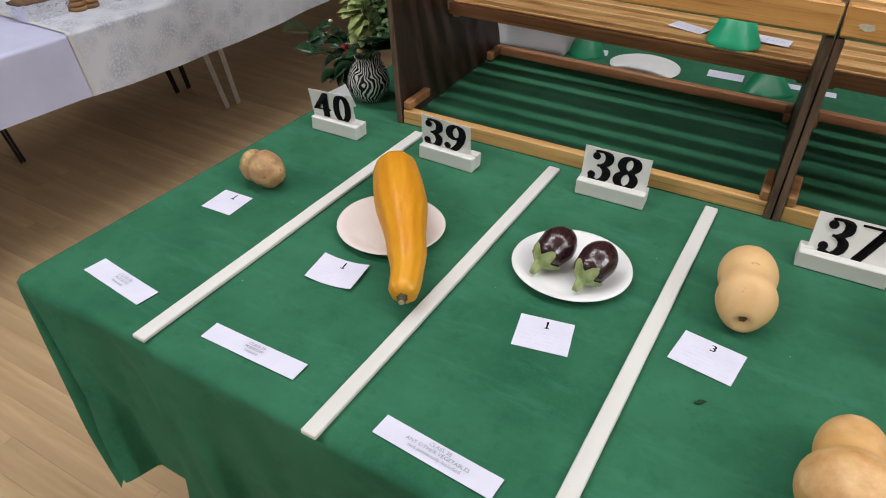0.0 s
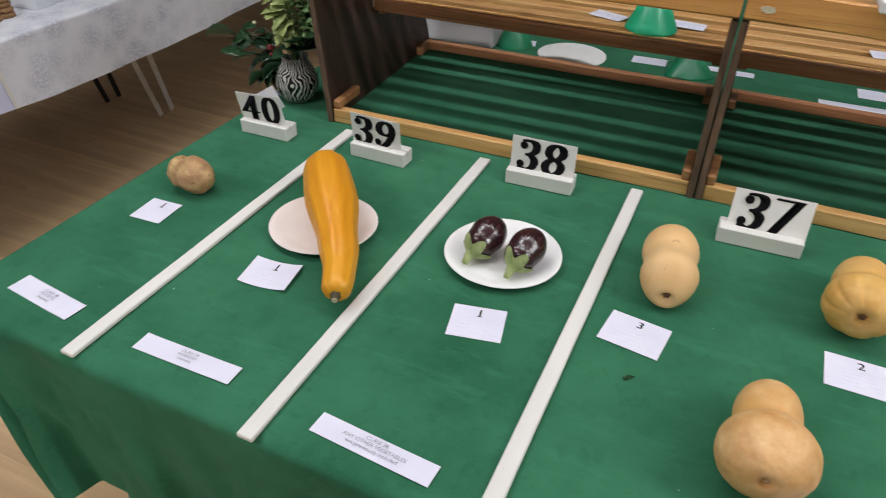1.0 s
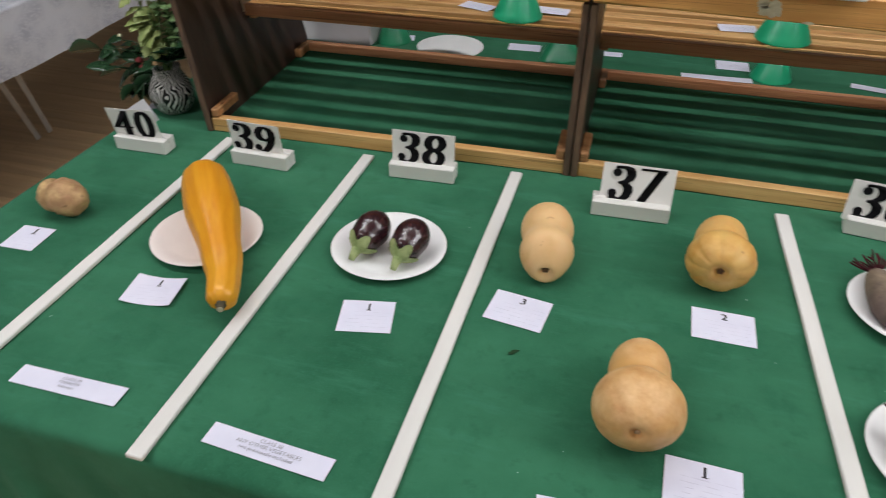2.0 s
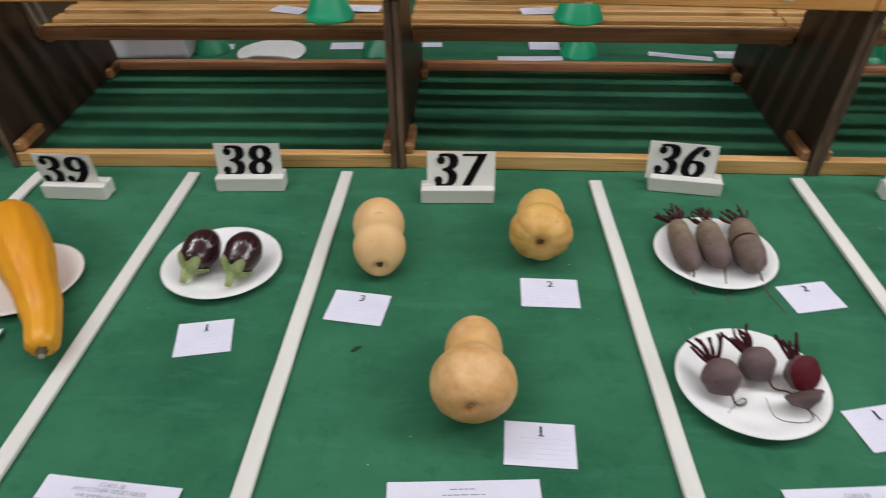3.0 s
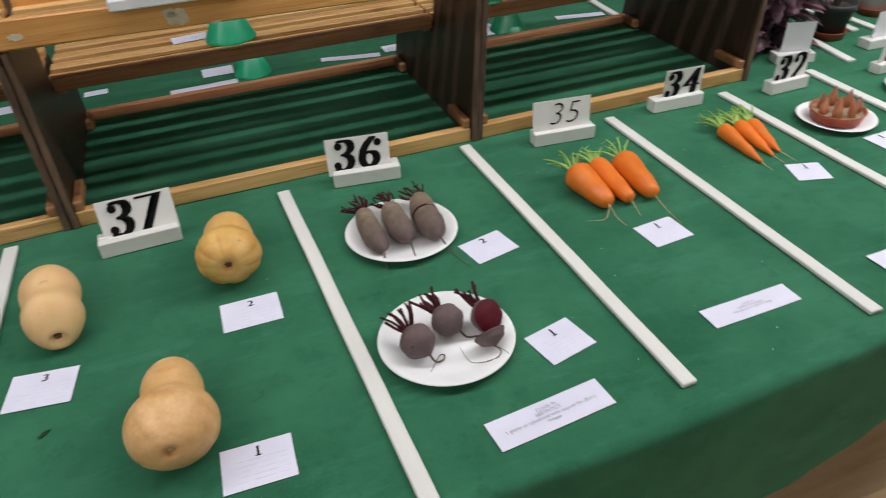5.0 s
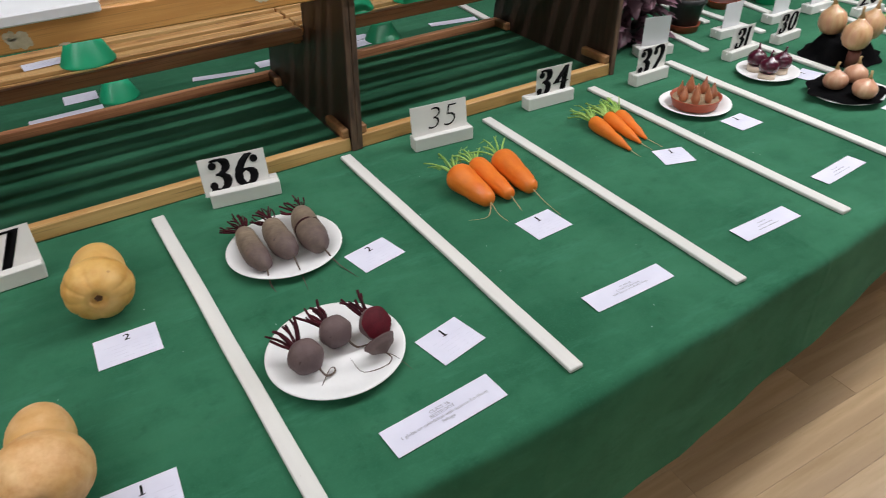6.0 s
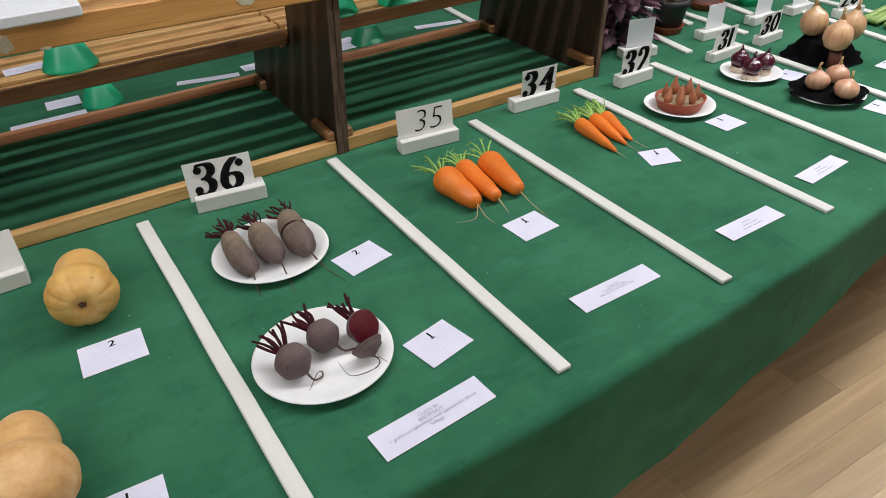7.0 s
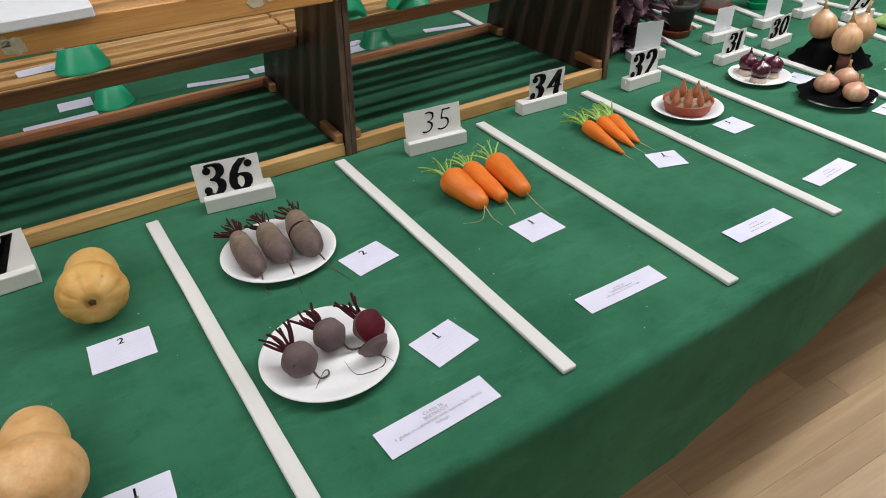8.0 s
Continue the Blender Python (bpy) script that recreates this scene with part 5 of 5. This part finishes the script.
rack(-0.829, 0.1185, 1, -0.010, 0.024, -0.036, 0.0, 0.002, 0.009)
R2 = rack(0.1235, 1.110, 2, 0.024, 0.033, 0.0, 0.022, 0.010, -0.008)
rack(1.1125, 1.982, 3, 0.034, 0.045, 0.024, 0.02, -0.008, -0.008)


def paint_fleck(parent, x, z, w, h, seed):
    bm = bmesh.new()
    n = 40
    ring = [(x + w * math.cos(a) * (1 + 0.45 * noise.noise((math.cos(a) * 2.2, math.sin(a) * 3, seed))), -0.0248, z + h * math.sin(a) * (1 + 0.45 * noise.noise((math.cos(a) * 2.2, math.sin(a) * 3, seed + 5))))
            for a in (2 * math.pi * i / n for i in range(n))]
    loft([ring, [(p[0], -0.0236, p[2]) for p in ring]], bm)
    part("paint_fleck", bm, MINT, parent, "fleck of old mint paint")


for fx, fz, fw, fh in ((0.165, 0.437, 0.014, 0.006), (0.93, 0.428, 0.018, 0.011), (0.965, 0.432, 0.014, 0.008), (0.46, 0.43, 0.022, 0.016), (0.445, 0.44, 0.012, 0.01), (0.53, 0.41, 0.01, 0.003)):
    paint_fleck(R2, fx, fz, fw, fh, fx * 10)

tagged(part("white_folder", block(0.34, 0.612, -0.022, 0.2, 0.0, 0.022, 0.003), CARD, at=pose(0, 0, TOP + 0.4635, 0, 0, 0)), "thin white card box lying on the upper rack shelf", "box")
tagged(part("white_paper", sheet(0.12, 0.09), CARD, at=pose(-0.03, 0.1, TOP + 0.4265)), "white paper lying on upper slatted shelf", "paper")


def bowl(x, y, z, r=0.066, r2=0.038, h=0.065, material=GREENPLASTIC, label="bright green plastic bowl standing upside down", dent=0.0):
    t = 0.0018
    prof = [(r + 0.0015, 0), (r + 0.0015, 0.003), (r - 0.0005, 0.006), (r2 + 0.002, h - 0.003), (r2 - 0.002, h), (0, h), (0, h - t), (r2 - 0.003, h - t), (r - 0.003, 0.004), (r - 0.002, 0)]

    def wave(a, k):
        return 1 + dent * math.cos(3 * a) * (1 if k in (0, 1, 2, 8, 9) else 0.2)

    tagged(part("plastic_bowl", turned(prof, 40, wave if dent else None), material, smooth=True, at=pose(x, y, z)), label, "bowl", "upturned green bowls")


SHELF = TOP + 0.2348
for bx, by in ((-0.101, 0.431), (0.573, 0.447), (1.298, 0.434), (1.502, 0.418)):
    bowl(bx, by, SHELF + 0.0005)
bowl(0.634, 0.797, TOP + 0.001, 0.06, 0.034, 0.06, label="green plastic bowl upside down on green cloth", dent=0.012)
bowl(-0.014, 0.785, TOP + 0.001, 0.07, 0.03, 0.06, DARKGREENPLASTIC, "dark green wavy plastic bowl standing upside down", 0.14)
bowl(1.548, 0.79, TOP + 0.001, 0.062, 0.034, 0.06, DARKGREENPLASTIC, "dark green plastic bowl standing upside down", 0.02)
bowl(-0.585, 0.775, TOP + 0.001, 0.058, 0.036, 0.055, DARKGREENPLASTIC, "dark green plastic bowl upturned beside a tub", 0.02)
for cx, cy, ca in ((-0.224, 0.476, -18), (-0.018, 0.496, -4), (0.468, 0.492, 6)):
    entry_card(cx, cy, ca, "", 0.095, 0.055, z=SHELF)


def tub():
    base = thing("plastic_tub", pose(-0.765, 0.775, TOP + 0.001), "milky white plastic tub standing behind the rack", "tub")
    part("body", block(-0.13, 0.13, -0.09, 0.09, 0, 0.15, 0.012, seg=3), TUBPLASTIC, base)
    part("rim", block(-0.137, 0.137, -0.097, 0.097, 0.151, 0.159, 0.002), TUBPLASTIC, base)


tub()


# ---- pots and plants at the far side ----
def flower_pot(x, y, r0, r1, h, material, saucer, label, rim=0.008):
    base = thing("plant_pot", pose(x, y, TOP + 0.001), label, "plant pot", "plant pots")
    part("saucer", turned([(0, 0), (r0 * 1.15, 0), (r0 * 1.3, 0.024), (r0 * 1.34, 0.026), (r0 * 1.26, 0.026), (r0 * 1.1, 0.006), (0, 0.006)], 36), saucer, base, "terracotta plastic saucer", True)
    z = 0.007
    part("pot", turned([(0, z), (r0, z), (r1 * 0.97, z + h - 0.02), (r1 + 0.004, z + h - 0.02), (r1 + 0.005, z + h), (r1 - 0.003, z + h), (r1 - 0.008, z + h - 0.02), (0, z + h - 0.02)], 36), material, base, smooth=True)
    part("compost", turned([(0, z + h - 0.014), (r1 * 0.6, z + h - 0.012), (r1 - 0.007, z + h - 0.016), (r1 - 0.007, z + h - 0.019), (0, z + h - 0.019)], 24), COMPOST, base, smooth=True)
    return base


p1 = flower_pot(2.455, 0.220, 0.042, 0.063, 0.11, BLACKPLASTIC, TERRACOTTA, "black plastic plant pot standing in a terracotta saucer")
part("plant_stem", sweep([(0.004, 0, 0.098), (0.008, 0.004, 0.2), (0.0, 0.01, 0.32)], [0.011, 0.009, 0.007], 10), STEM, p1, "woody brown stem", True)
p2 = flower_pot(2.775, 0.335, 0.048, 0.062, 0.12, BOXPLASTIC, TERRACOTTA, "pale grey plant pot standing in a red-brown saucer")
p3 = flower_pot(2.935, 0.262, 0.036, 0.05, 0.1, GREENPLASTIC, GREENPLASTIC, "bright green plastic plant pot on green cloth")
p4 = flower_pot(3.25, 0.30, 0.045, 0.06, 0.11, GREENPLASTIC, GREENPLASTIC, "bright green plastic plant pot on green cloth")


def leaf_mesh(name, length, width, material, lobes=0, teeth=0.0, curl=0.15, fold=0.25):
    """A leaf with a mid rib, folded and curved, in the x direction."""
    bm = bmesh.new()
    n = 14
    rows = []
    for k in range(n + 1):
        f = k / n
        w = width * math.sin(math.pi * min(f * 0.94 + 0.04, 1)) ** 0.8
        if lobes:
            w *= 0.62 + 0.38 * abs(math.sin(math.pi * lobes * f + 0.2))
        if teeth:
            w *= 1 + teeth * (1 if k % 2 else -1)
        z = -curl * length * f * f
        x = length * f
        rows.append([bm.verts.new((x, -w, z + fold * w)), bm.verts.new((x, 0, z)), bm.verts.new((x, w, z + fold * w))])
    for a, b in zip(rows, rows[1:]):
        bm.faces.new((a[0], b[0], b[1], a[1]))
        bm.faces.new((a[1], b[1], b[2], a[2]))
    geo = bmesh.ops.extrude_face_region(bm, geom=bm.faces[:])
    for v in geo["geom"]:
        if isinstance(v, bmesh.types.BMVert):
            v.co.z -= 0.0006
    return mesh_of(name, bm, material, True)


OAK = [leaf_mesh("leaf", 0.085, 0.026, OAKLEAF, 3, 0, 0.2 + 0.1 * k, 0.2) for k in range(2)]
HOL = [leaf_mesh("leaf", 0.062, 0.0265, HOLLY, 0, 0.06, 0.25, 0.3), leaf_mesh("leaf", 0.05, 0.016, HOLLY, 0, 0.0, 0.2, 0.3)]
SPR = [leaf_mesh("leaf", 0.024, 0.0075, SPRIG, 0, 0.0, 0.2, 0.3)]
PUR = [leaf_mesh("leaf", 0.075, 0.02, PURPLE, 4, 0.1, 0.45, 0.3), leaf_mesh("leaf", 0.05, 0.016, PURPLE, 3, 0.1, 0.2, 0.2)]


def set_leaf(parent, meshes, rnd, p, way, roll=0.0, scale=1.0, name="leaf"):
    m = rnd.choice(meshes)
    d = Vector(way).normalized()
    q = d.to_track_quat("X", "Z").to_matrix().to_4x4()
    part(name, m, None, parent, at=Matrix.Translation(p) @ q @ Matrix.Rotation(roll, 4, "X") @ Matrix.Scale(scale, 4))


def purple_plant(x, y):
    base = flower_pot(x, y, 0.03, 0.038, 0.045, BLACKPLASTIC, BLACKPLASTIC, "bushy purple-leaved plant growing in a black pot")
    rnd = random.Random(8)
    for k in range(420):
        a = rnd.uniform(0, 2 * math.pi)
        r = rnd.uniform(0.02, 0.115)
        z = rnd.uniform(0.02, 0.32)
        p = Vector((r * math.cos(a), r * math.sin(a), z))
        if p.y < -0.07 and z < 0.16:
            continue
        set_leaf(base, PUR, rnd, p, (math.cos(a), math.sin(a), rnd.uniform(-0.5, 0.5)), rnd.uniform(-0.8, 0.8), rnd.uniform(0.7, 1.25))
    for k in range(9):
        a = 2 * math.pi * k / 9
        part("stem", thin([(0, 0, 0.05), (0.04 * math.cos(a), 0.04 * math.sin(a), 0.2), (0.09 * math.cos(a), 0.09 * math.sin(a), 0.27)], 0.003, 0.0015, 5, 5), PURPLE, base, smooth=True)


purple_plant(2.215, 0.245)


# ---- the vase of flowers ----
def vase():
    x, y = -0.985, 0.075
    base = thing("flower_vase", pose(x, y, TOP + 0.001), "zebra-striped pear-shaped vase filled with foliage and flowers", "vase")
    prof = [(0, 0), (0.036, 0), (0.042, 0.004), (0.056, 0.03), (0.061, 0.055), (0.058, 0.078), (0.047, 0.105), (0.037, 0.125), (0.035, 0.135), (0.038, 0.142), (0.034, 0.142),
            (0.031, 0.133), (0.033, 0.12), (0.05, 0.08), (0, 0.05)]
    prof = [(r, h * 0.89) for r, h in prof]
    part("vase_body", turned(prof, 48), ZEBRA, base, "glossy black and white zebra stripes", True)
    rnd = random.Random(2)
    top = Vector((0, 0, 0.12))

    def branch(tip, r=0.0018, material=SPRIG):
        t = Vector(tip)
        part("stem", thin([top - Vector((0, 0, 0.06)), top + (t - top) * 0.5 + Vector((0, 0, 0.02)), t], r * 1.3, r * 0.6, 5, 7), material, base, smooth=True)
        return t

    # pale oak leaves, above
    for tip, n in (((-0.04, -0.01, 0.33), 6), ((0.0, -0.02, 0.28), 6), ((-0.01, -0.015, 0.25), 4), ((0.025, -0.02, 0.25), 4), ((-0.03, 0.02, 0.37), 6)):
        t = branch(tip)
        for k in range(n):
            f = 0.55 + 0.45 * k / n
            a = rnd.uniform(0, 6.28)
            p = top.lerp(t, f)
            set_leaf(base, OAK, rnd, p, (math.cos(a) * 0.8, math.sin(a) * 0.5 - 0.5, rnd.uniform(-0.7, 0.25)), rnd.uniform(-0.6, 0.6), rnd.uniform(0.5, 0.8))
    # dark glossy leaves, towards one side
    for tip, n in (((-0.17, -0.03, 0.165), 5), ((-0.12, 0.0, 0.185), 4), ((-0.13, -0.05, 0.12), 5), ((-0.06, -0.05, 0.085), 5), ((-0.05, -0.02, 0.10), 5), ((0.05, -0.03, 0.17), 8), ((0.06, 0.03, 0.22), 8)):
        t = branch(tip, material=HOLLY)
        for k in range(n):
            f = 0.4 + 0.6 * k / (n - 1)
            a = rnd.uniform(-1.2, 1.2)
            w = (t - top).normalized()
            set_leaf(base, HOL, rnd, top.lerp(t, f), (w.x + math.sin(a), w.y + math.cos(a) * 0.4 - 0.3, w.z + rnd.uniform(-0.7, 0.3)), rnd.uniform(-0.9, 0.9), rnd.uniform(0.9, 1.35))
    # fine sprigs behind
    for k in range(8):
        t = branch((rnd.uniform(-0.01, 0.09), rnd.uniform(-0.01, 0.06), rnd.uniform(0.22, 0.36)), 0.0012)
        for j in range(16):
            a = rnd.uniform(0, 6.28)
            set_leaf(base, SPR, rnd, top.lerp(t, rnd.uniform(0.35, 1.0)), (math.cos(a), math.sin(a), rnd.uniform(-0.3, 0.6)), rnd.uniform(-1, 1), rnd.uniform(0.7, 1.2))

    def bloom(p, r, material, label):
        bm = bmesh.new()
        for k in range(14):
            a, e = k * 2.4, 1.3 - k * 0.085
            d = Vector((math.cos(a) * math.cos(e), math.sin(a) * math.cos(e), math.sin(e)))
            c = Vector(p) + d * r * 0.55
            bmesh.ops.create_icosphere(bm, subdivisions=2, radius=r * 0.48, matrix=Matrix.Translation(c) @ d.to_track_quat("Z", "Y").to_matrix().to_4x4() @ Matrix.Diagonal((1, 0.9, 0.35, 1)))
        part("flower", bm, material, base, label, True)

    bloom((-0.055, -0.03, 0.146), 0.014, ROSE, "small red flower")
    bloom((-0.040, -0.045, 0.136), 0.009, ROSE, "small red flower")
    bloom((0.012, -0.045, 0.152), 0.017, APRICOT, "faded apricot flower")
    bloom((-0.105, -0.02, 0.205), 0.008, CREAM, "cream bud")


vase()


# ---- the white-clothed table beyond ----
def white_table():
    X, Y0, Y1, W = -2.115, -2.2, 3.3, 0.75
    top = 0.757
    tb = thing("folding_table", pose(0, 0, 0), "folding table on splayed chrome tube legs", "table")
    part("tabletop", block(X - W, X - 0.004, Y0, Y1, top - 0.03, top - 0.004, 0.004), UNDERTABLE, tb)
    for ly, lx in ((-1.75, -2.505), (0.036, -2.858), (0.99, -2.505), (0.99, -2.868), (2.9, -2.505), (2.9, -2.868)):
        for off in ((-0.04, 0.04) if ly != 0.036 else (0.0,)):
            for gap in (-0.009, 0.009):
                part("leg", sweep([(lx - 0.07, ly - 0.1 + off * 1.6 + gap, top - 0.03), (lx - 0.05, ly - 0.075 + off * 1.4 + gap, 0.45), (lx, ly + off + gap * 0.8, 0.011), (lx, ly + off + gap * 0.8, 0.004)],
                                  [0.0065, 0.0065, 0.0065, 0.005], 12), BLACKPLASTIC if lx < -2.6 or ly < -1 else CHROME, tb, smooth=True)

    def drape(name, y0, y1, lift, hem, material, label, folds, parent=None):
        bm = bmesh.new()
        ys = list(np.linspace(y0, y1, 90))
        ds = [-W] + list(np.linspace(-W + 0.1, -0.03, 8)) + [-0.01, 0.0] + [0.006 * k for k in range(1, 5)] + list(np.linspace(0.04, 1, 16))
        rows = []
        for y in ys:
            row = []
            for d in ds:
                if d <= 0:
                    row.append(bm.verts.new((X + d, y, top + lift + 0.0006 * noise.noise((d * 9, y * 6, 2)))))
                else:
                    h = d if d < 0.03 else 0.03 + (d - 0.04) / 0.96 * (top - hem + 0.012 * math.sin(3 * y) - 0.03)
                    out, drop = hang(h, 0.012)
                    row.append(bm.verts.new((X + out + lift + drop * folds * (1 + math.sin(9 * y) + 0.5 * math.sin(21 * y)), y + 0.16 * drop * math.exp(-((y - y0) / 0.3)), top + lift - drop)))
            rows.append(row)
        for a, b in zip(rows, rows[1:]):
            for k in range(len(ds) - 1):
                bm.faces.new((a[k], b[k], b[k + 1], a[k + 1]))
        if parent is not None:
            return part(name, bm, material, parent, label, smooth=True)
        return tagged(part(name, bm, material, smooth=True), label, "tablecloth", "white tablecloths")

    drape("tablecloth", Y0, Y1, 0.0, 0.52, LINEN, "plain bluish-white linen cloth on a folding table", 0.02)
    over = drape("lace_tablecloth", -0.068, Y1 - 0.01, 0.004, 0.515, LACE, "white damask lace cloth laid over plain linen", 0.02)
    drape("hem", -0.072, -0.056, 0.0062, 0.513, LACEHEM, "cream hem tape", 0.02, over)
    z = top + 0.0035
    tin = thing("loaf_tin", pose(-2.322, 0.010, z, 0, 0, 86), "crinkled foil loaf tin holding a brown cake", "cake tin")
    rings = []
    for k, (s, h) in enumerate(((0.85, 0.0), (0.9, 0.02), (0.96, 0.045), (1.0, 0.06), (1.05, 0.062), (0.98, 0.063), (0.92, 0.055))):
        ring = []
        for i in range(48):
            a = 2 * math.pi * i / 48
            cx, cy = math.copysign(abs(math.cos(a)) ** 0.45, math.cos(a)), math.copysign(abs(math.sin(a)) ** 0.45, math.sin(a))
            wob = 1 + 0.03 * math.sin(11 * a + k * 1.3) + 0.02 * noise.noise((cx * 6, cy * 6, k))
            ring.append((0.1 * s * cx * wob, 0.048 * s * cy * wob, h))
        rings.append(ring)
    part("foil", loft(rings, cap=True), FOIL, tin, "crinkled silver foil")
    part("cake", block(-0.085, 0.085, -0.038, 0.038, 0.02, 0.075, 0.014, seg=3), CAKE, tin, "dark brown cake", True)
    for k in range(4):
        for j in range(2):
            tagged(part("biscuit", turned([(0, 0), (0.029, 0), (0.033, 0.004), (0.033, 0.012), (0.028, 0.016), (0, 0.017)], 22, lambda a, i: 1 + 0.04 * math.sin(5 * a + k)), BISCUIT, smooth=True,
                        at=pose(-2.285 - 0.004 * k, 0.118 + 0.052 * j, z + 0.0005 + 0.0175 * k, 0, 0, 40 * k)), "round golden biscuit in a stack on lace", "biscuit", "stacked biscuits")
    bx = thing("clear_box", pose(-2.31, 0.345, z, 0, 0, 6), "low white plastic food box on lace cloth", "box")
    part("body", block(-0.06, 0.06, -0.09, 0.09, 0, 0.05, 0.008, seg=2), BOXPLASTIC, bx)
    part("lid", block(-0.064, 0.064, -0.094, 0.094, 0.05, 0.058, 0.003), CARD, bx)


white_table()


# ---- crumbs on the cloth ----
def leaf_scrap(x, y, ang, s=1.0):
    bm = bmesh.new()
    ring = [(0.018, 0.0), (0.008, 0.007), (-0.004, 0.008), (-0.012, 0.003), (-0.016, 0.006), (-0.018, -0.002), (-0.008, -0.006), (0.004, -0.003)]
    loft([[(a * s, b * s, 0.0) for a, b in ring], [(a * s, b * s, 0.0012) for a, b in ring]], bm)
    tagged(part("leaf_scrap", bm, HOLLY, at=pose(x, y, TOP + 0.0012, 0, 4, ang)), "tiny dry dark leaf scrap on green cloth", "leaf")


leaf_scrap(0.112, -0.602, 40, 0.62)


def lint():
    rnd = random.Random(6)
    bm = bmesh.new()
    for k in range(46):
        x, y = rnd.uniform(-0.9, 2.2), rnd.uniform(-0.9, -0.1)
        s = rnd.uniform(0.0004, 0.0009)
        bmesh.ops.create_cube(bm, size=1, matrix=pose(x, y, TOP + 0.0016, 0, 0, rnd.uniform(0, 90)) @ Matrix.Diagonal((s * rnd.uniform(1, 2.5), s, 0.0008, 1)))
    tagged(part("lint_specks", bm, CARD), "scattered pale lint specks on green cloth", "lint", kind="stuff")


lint()


# ---- ceiling strip lights, all out of view ----
def fitting(x, y):
    base = thing("unseen_light_fitting", pose(x, y, CEIL), "white ceiling strip light fitting, assumed out of view", "ceiling light", "ceiling strip lights")
    part("body", block(-0.9, 0.9, -0.06, 0.06, -0.07, -0.002, 0.006), CEILING, base)


# Every row gets fittings, the added fill rows too.
for x0, x1, fy, _ in ROWS_OF_LIGHT:
    count = max(1, round((x1 - x0) / 2.0))
    for k in range(count):
        fitting(x0 + (x1 - x0) * (k + 0.5) / count, fy)


# ---- floor strips ----
def floor_strips():
    rnd = random.Random(12)
    w = 0.088
    shapes = []
    for ln in (0.5, 0.65, 0.8, 0.95, 1.1):
        bm = block(-ln / 2 + 0.0004, ln / 2 - 0.0004, -w / 2 + 0.0002, w / 2 - 0.0002, -0.0104, 0.0, 0.0005)
        shapes.append((ln, mesh_of("plank", bm, FLOORWOOD)))
    rest_v, rest_f = [], []
    count = 0
    y = HY0 + w / 2
    while y < HY1:
        x = HX0 - rnd.uniform(0, 0.6)
        while x < HX1:
            ln, me = rnd.choice(shapes)
            cx = x + ln / 2
            near = (-2.9 < cx < -0.75 and -1.6 < y < 1.3) or (1.0 < cx < 3.7 and -1.9 < y < -0.5)
            if near and count < 300:
                part("plank", me, FLOORWOOD, floor, at=Matrix.Translation((cx, y, rnd.uniform(-0.0003, 0))))
                count += 1
            else:
                a, b, c, d = x + 0.0006, x + ln - 0.0006, y - w / 2 + 0.0007, y + w / 2 - 0.0007
                k = len(rest_v)
                rest_v += [(a, c, 0), (b, c, 0), (b, d, 0), (a, d, 0), (a, c, -0.0104), (b, c, -0.0104), (b, d, -0.0104), (a, d, -0.0104)]
                rest_f += [(k, k + 1, k + 2, k + 3), (k, k + 4, k + 5, k + 1), (k + 1, k + 5, k + 6, k + 2), (k + 2, k + 6, k + 7, k + 3), (k + 3, k + 7, k + 4, k)]
            x += ln
        y += w
    me = bpy.data.meshes.new("far_planks")
    me.from_pydata(rest_v, [], rest_f)
    me.materials.append(FLOORWOOD)
    tagged(part("far_planks", me, FLOORWOOD, floor), kind="stuff")


floor_strips()
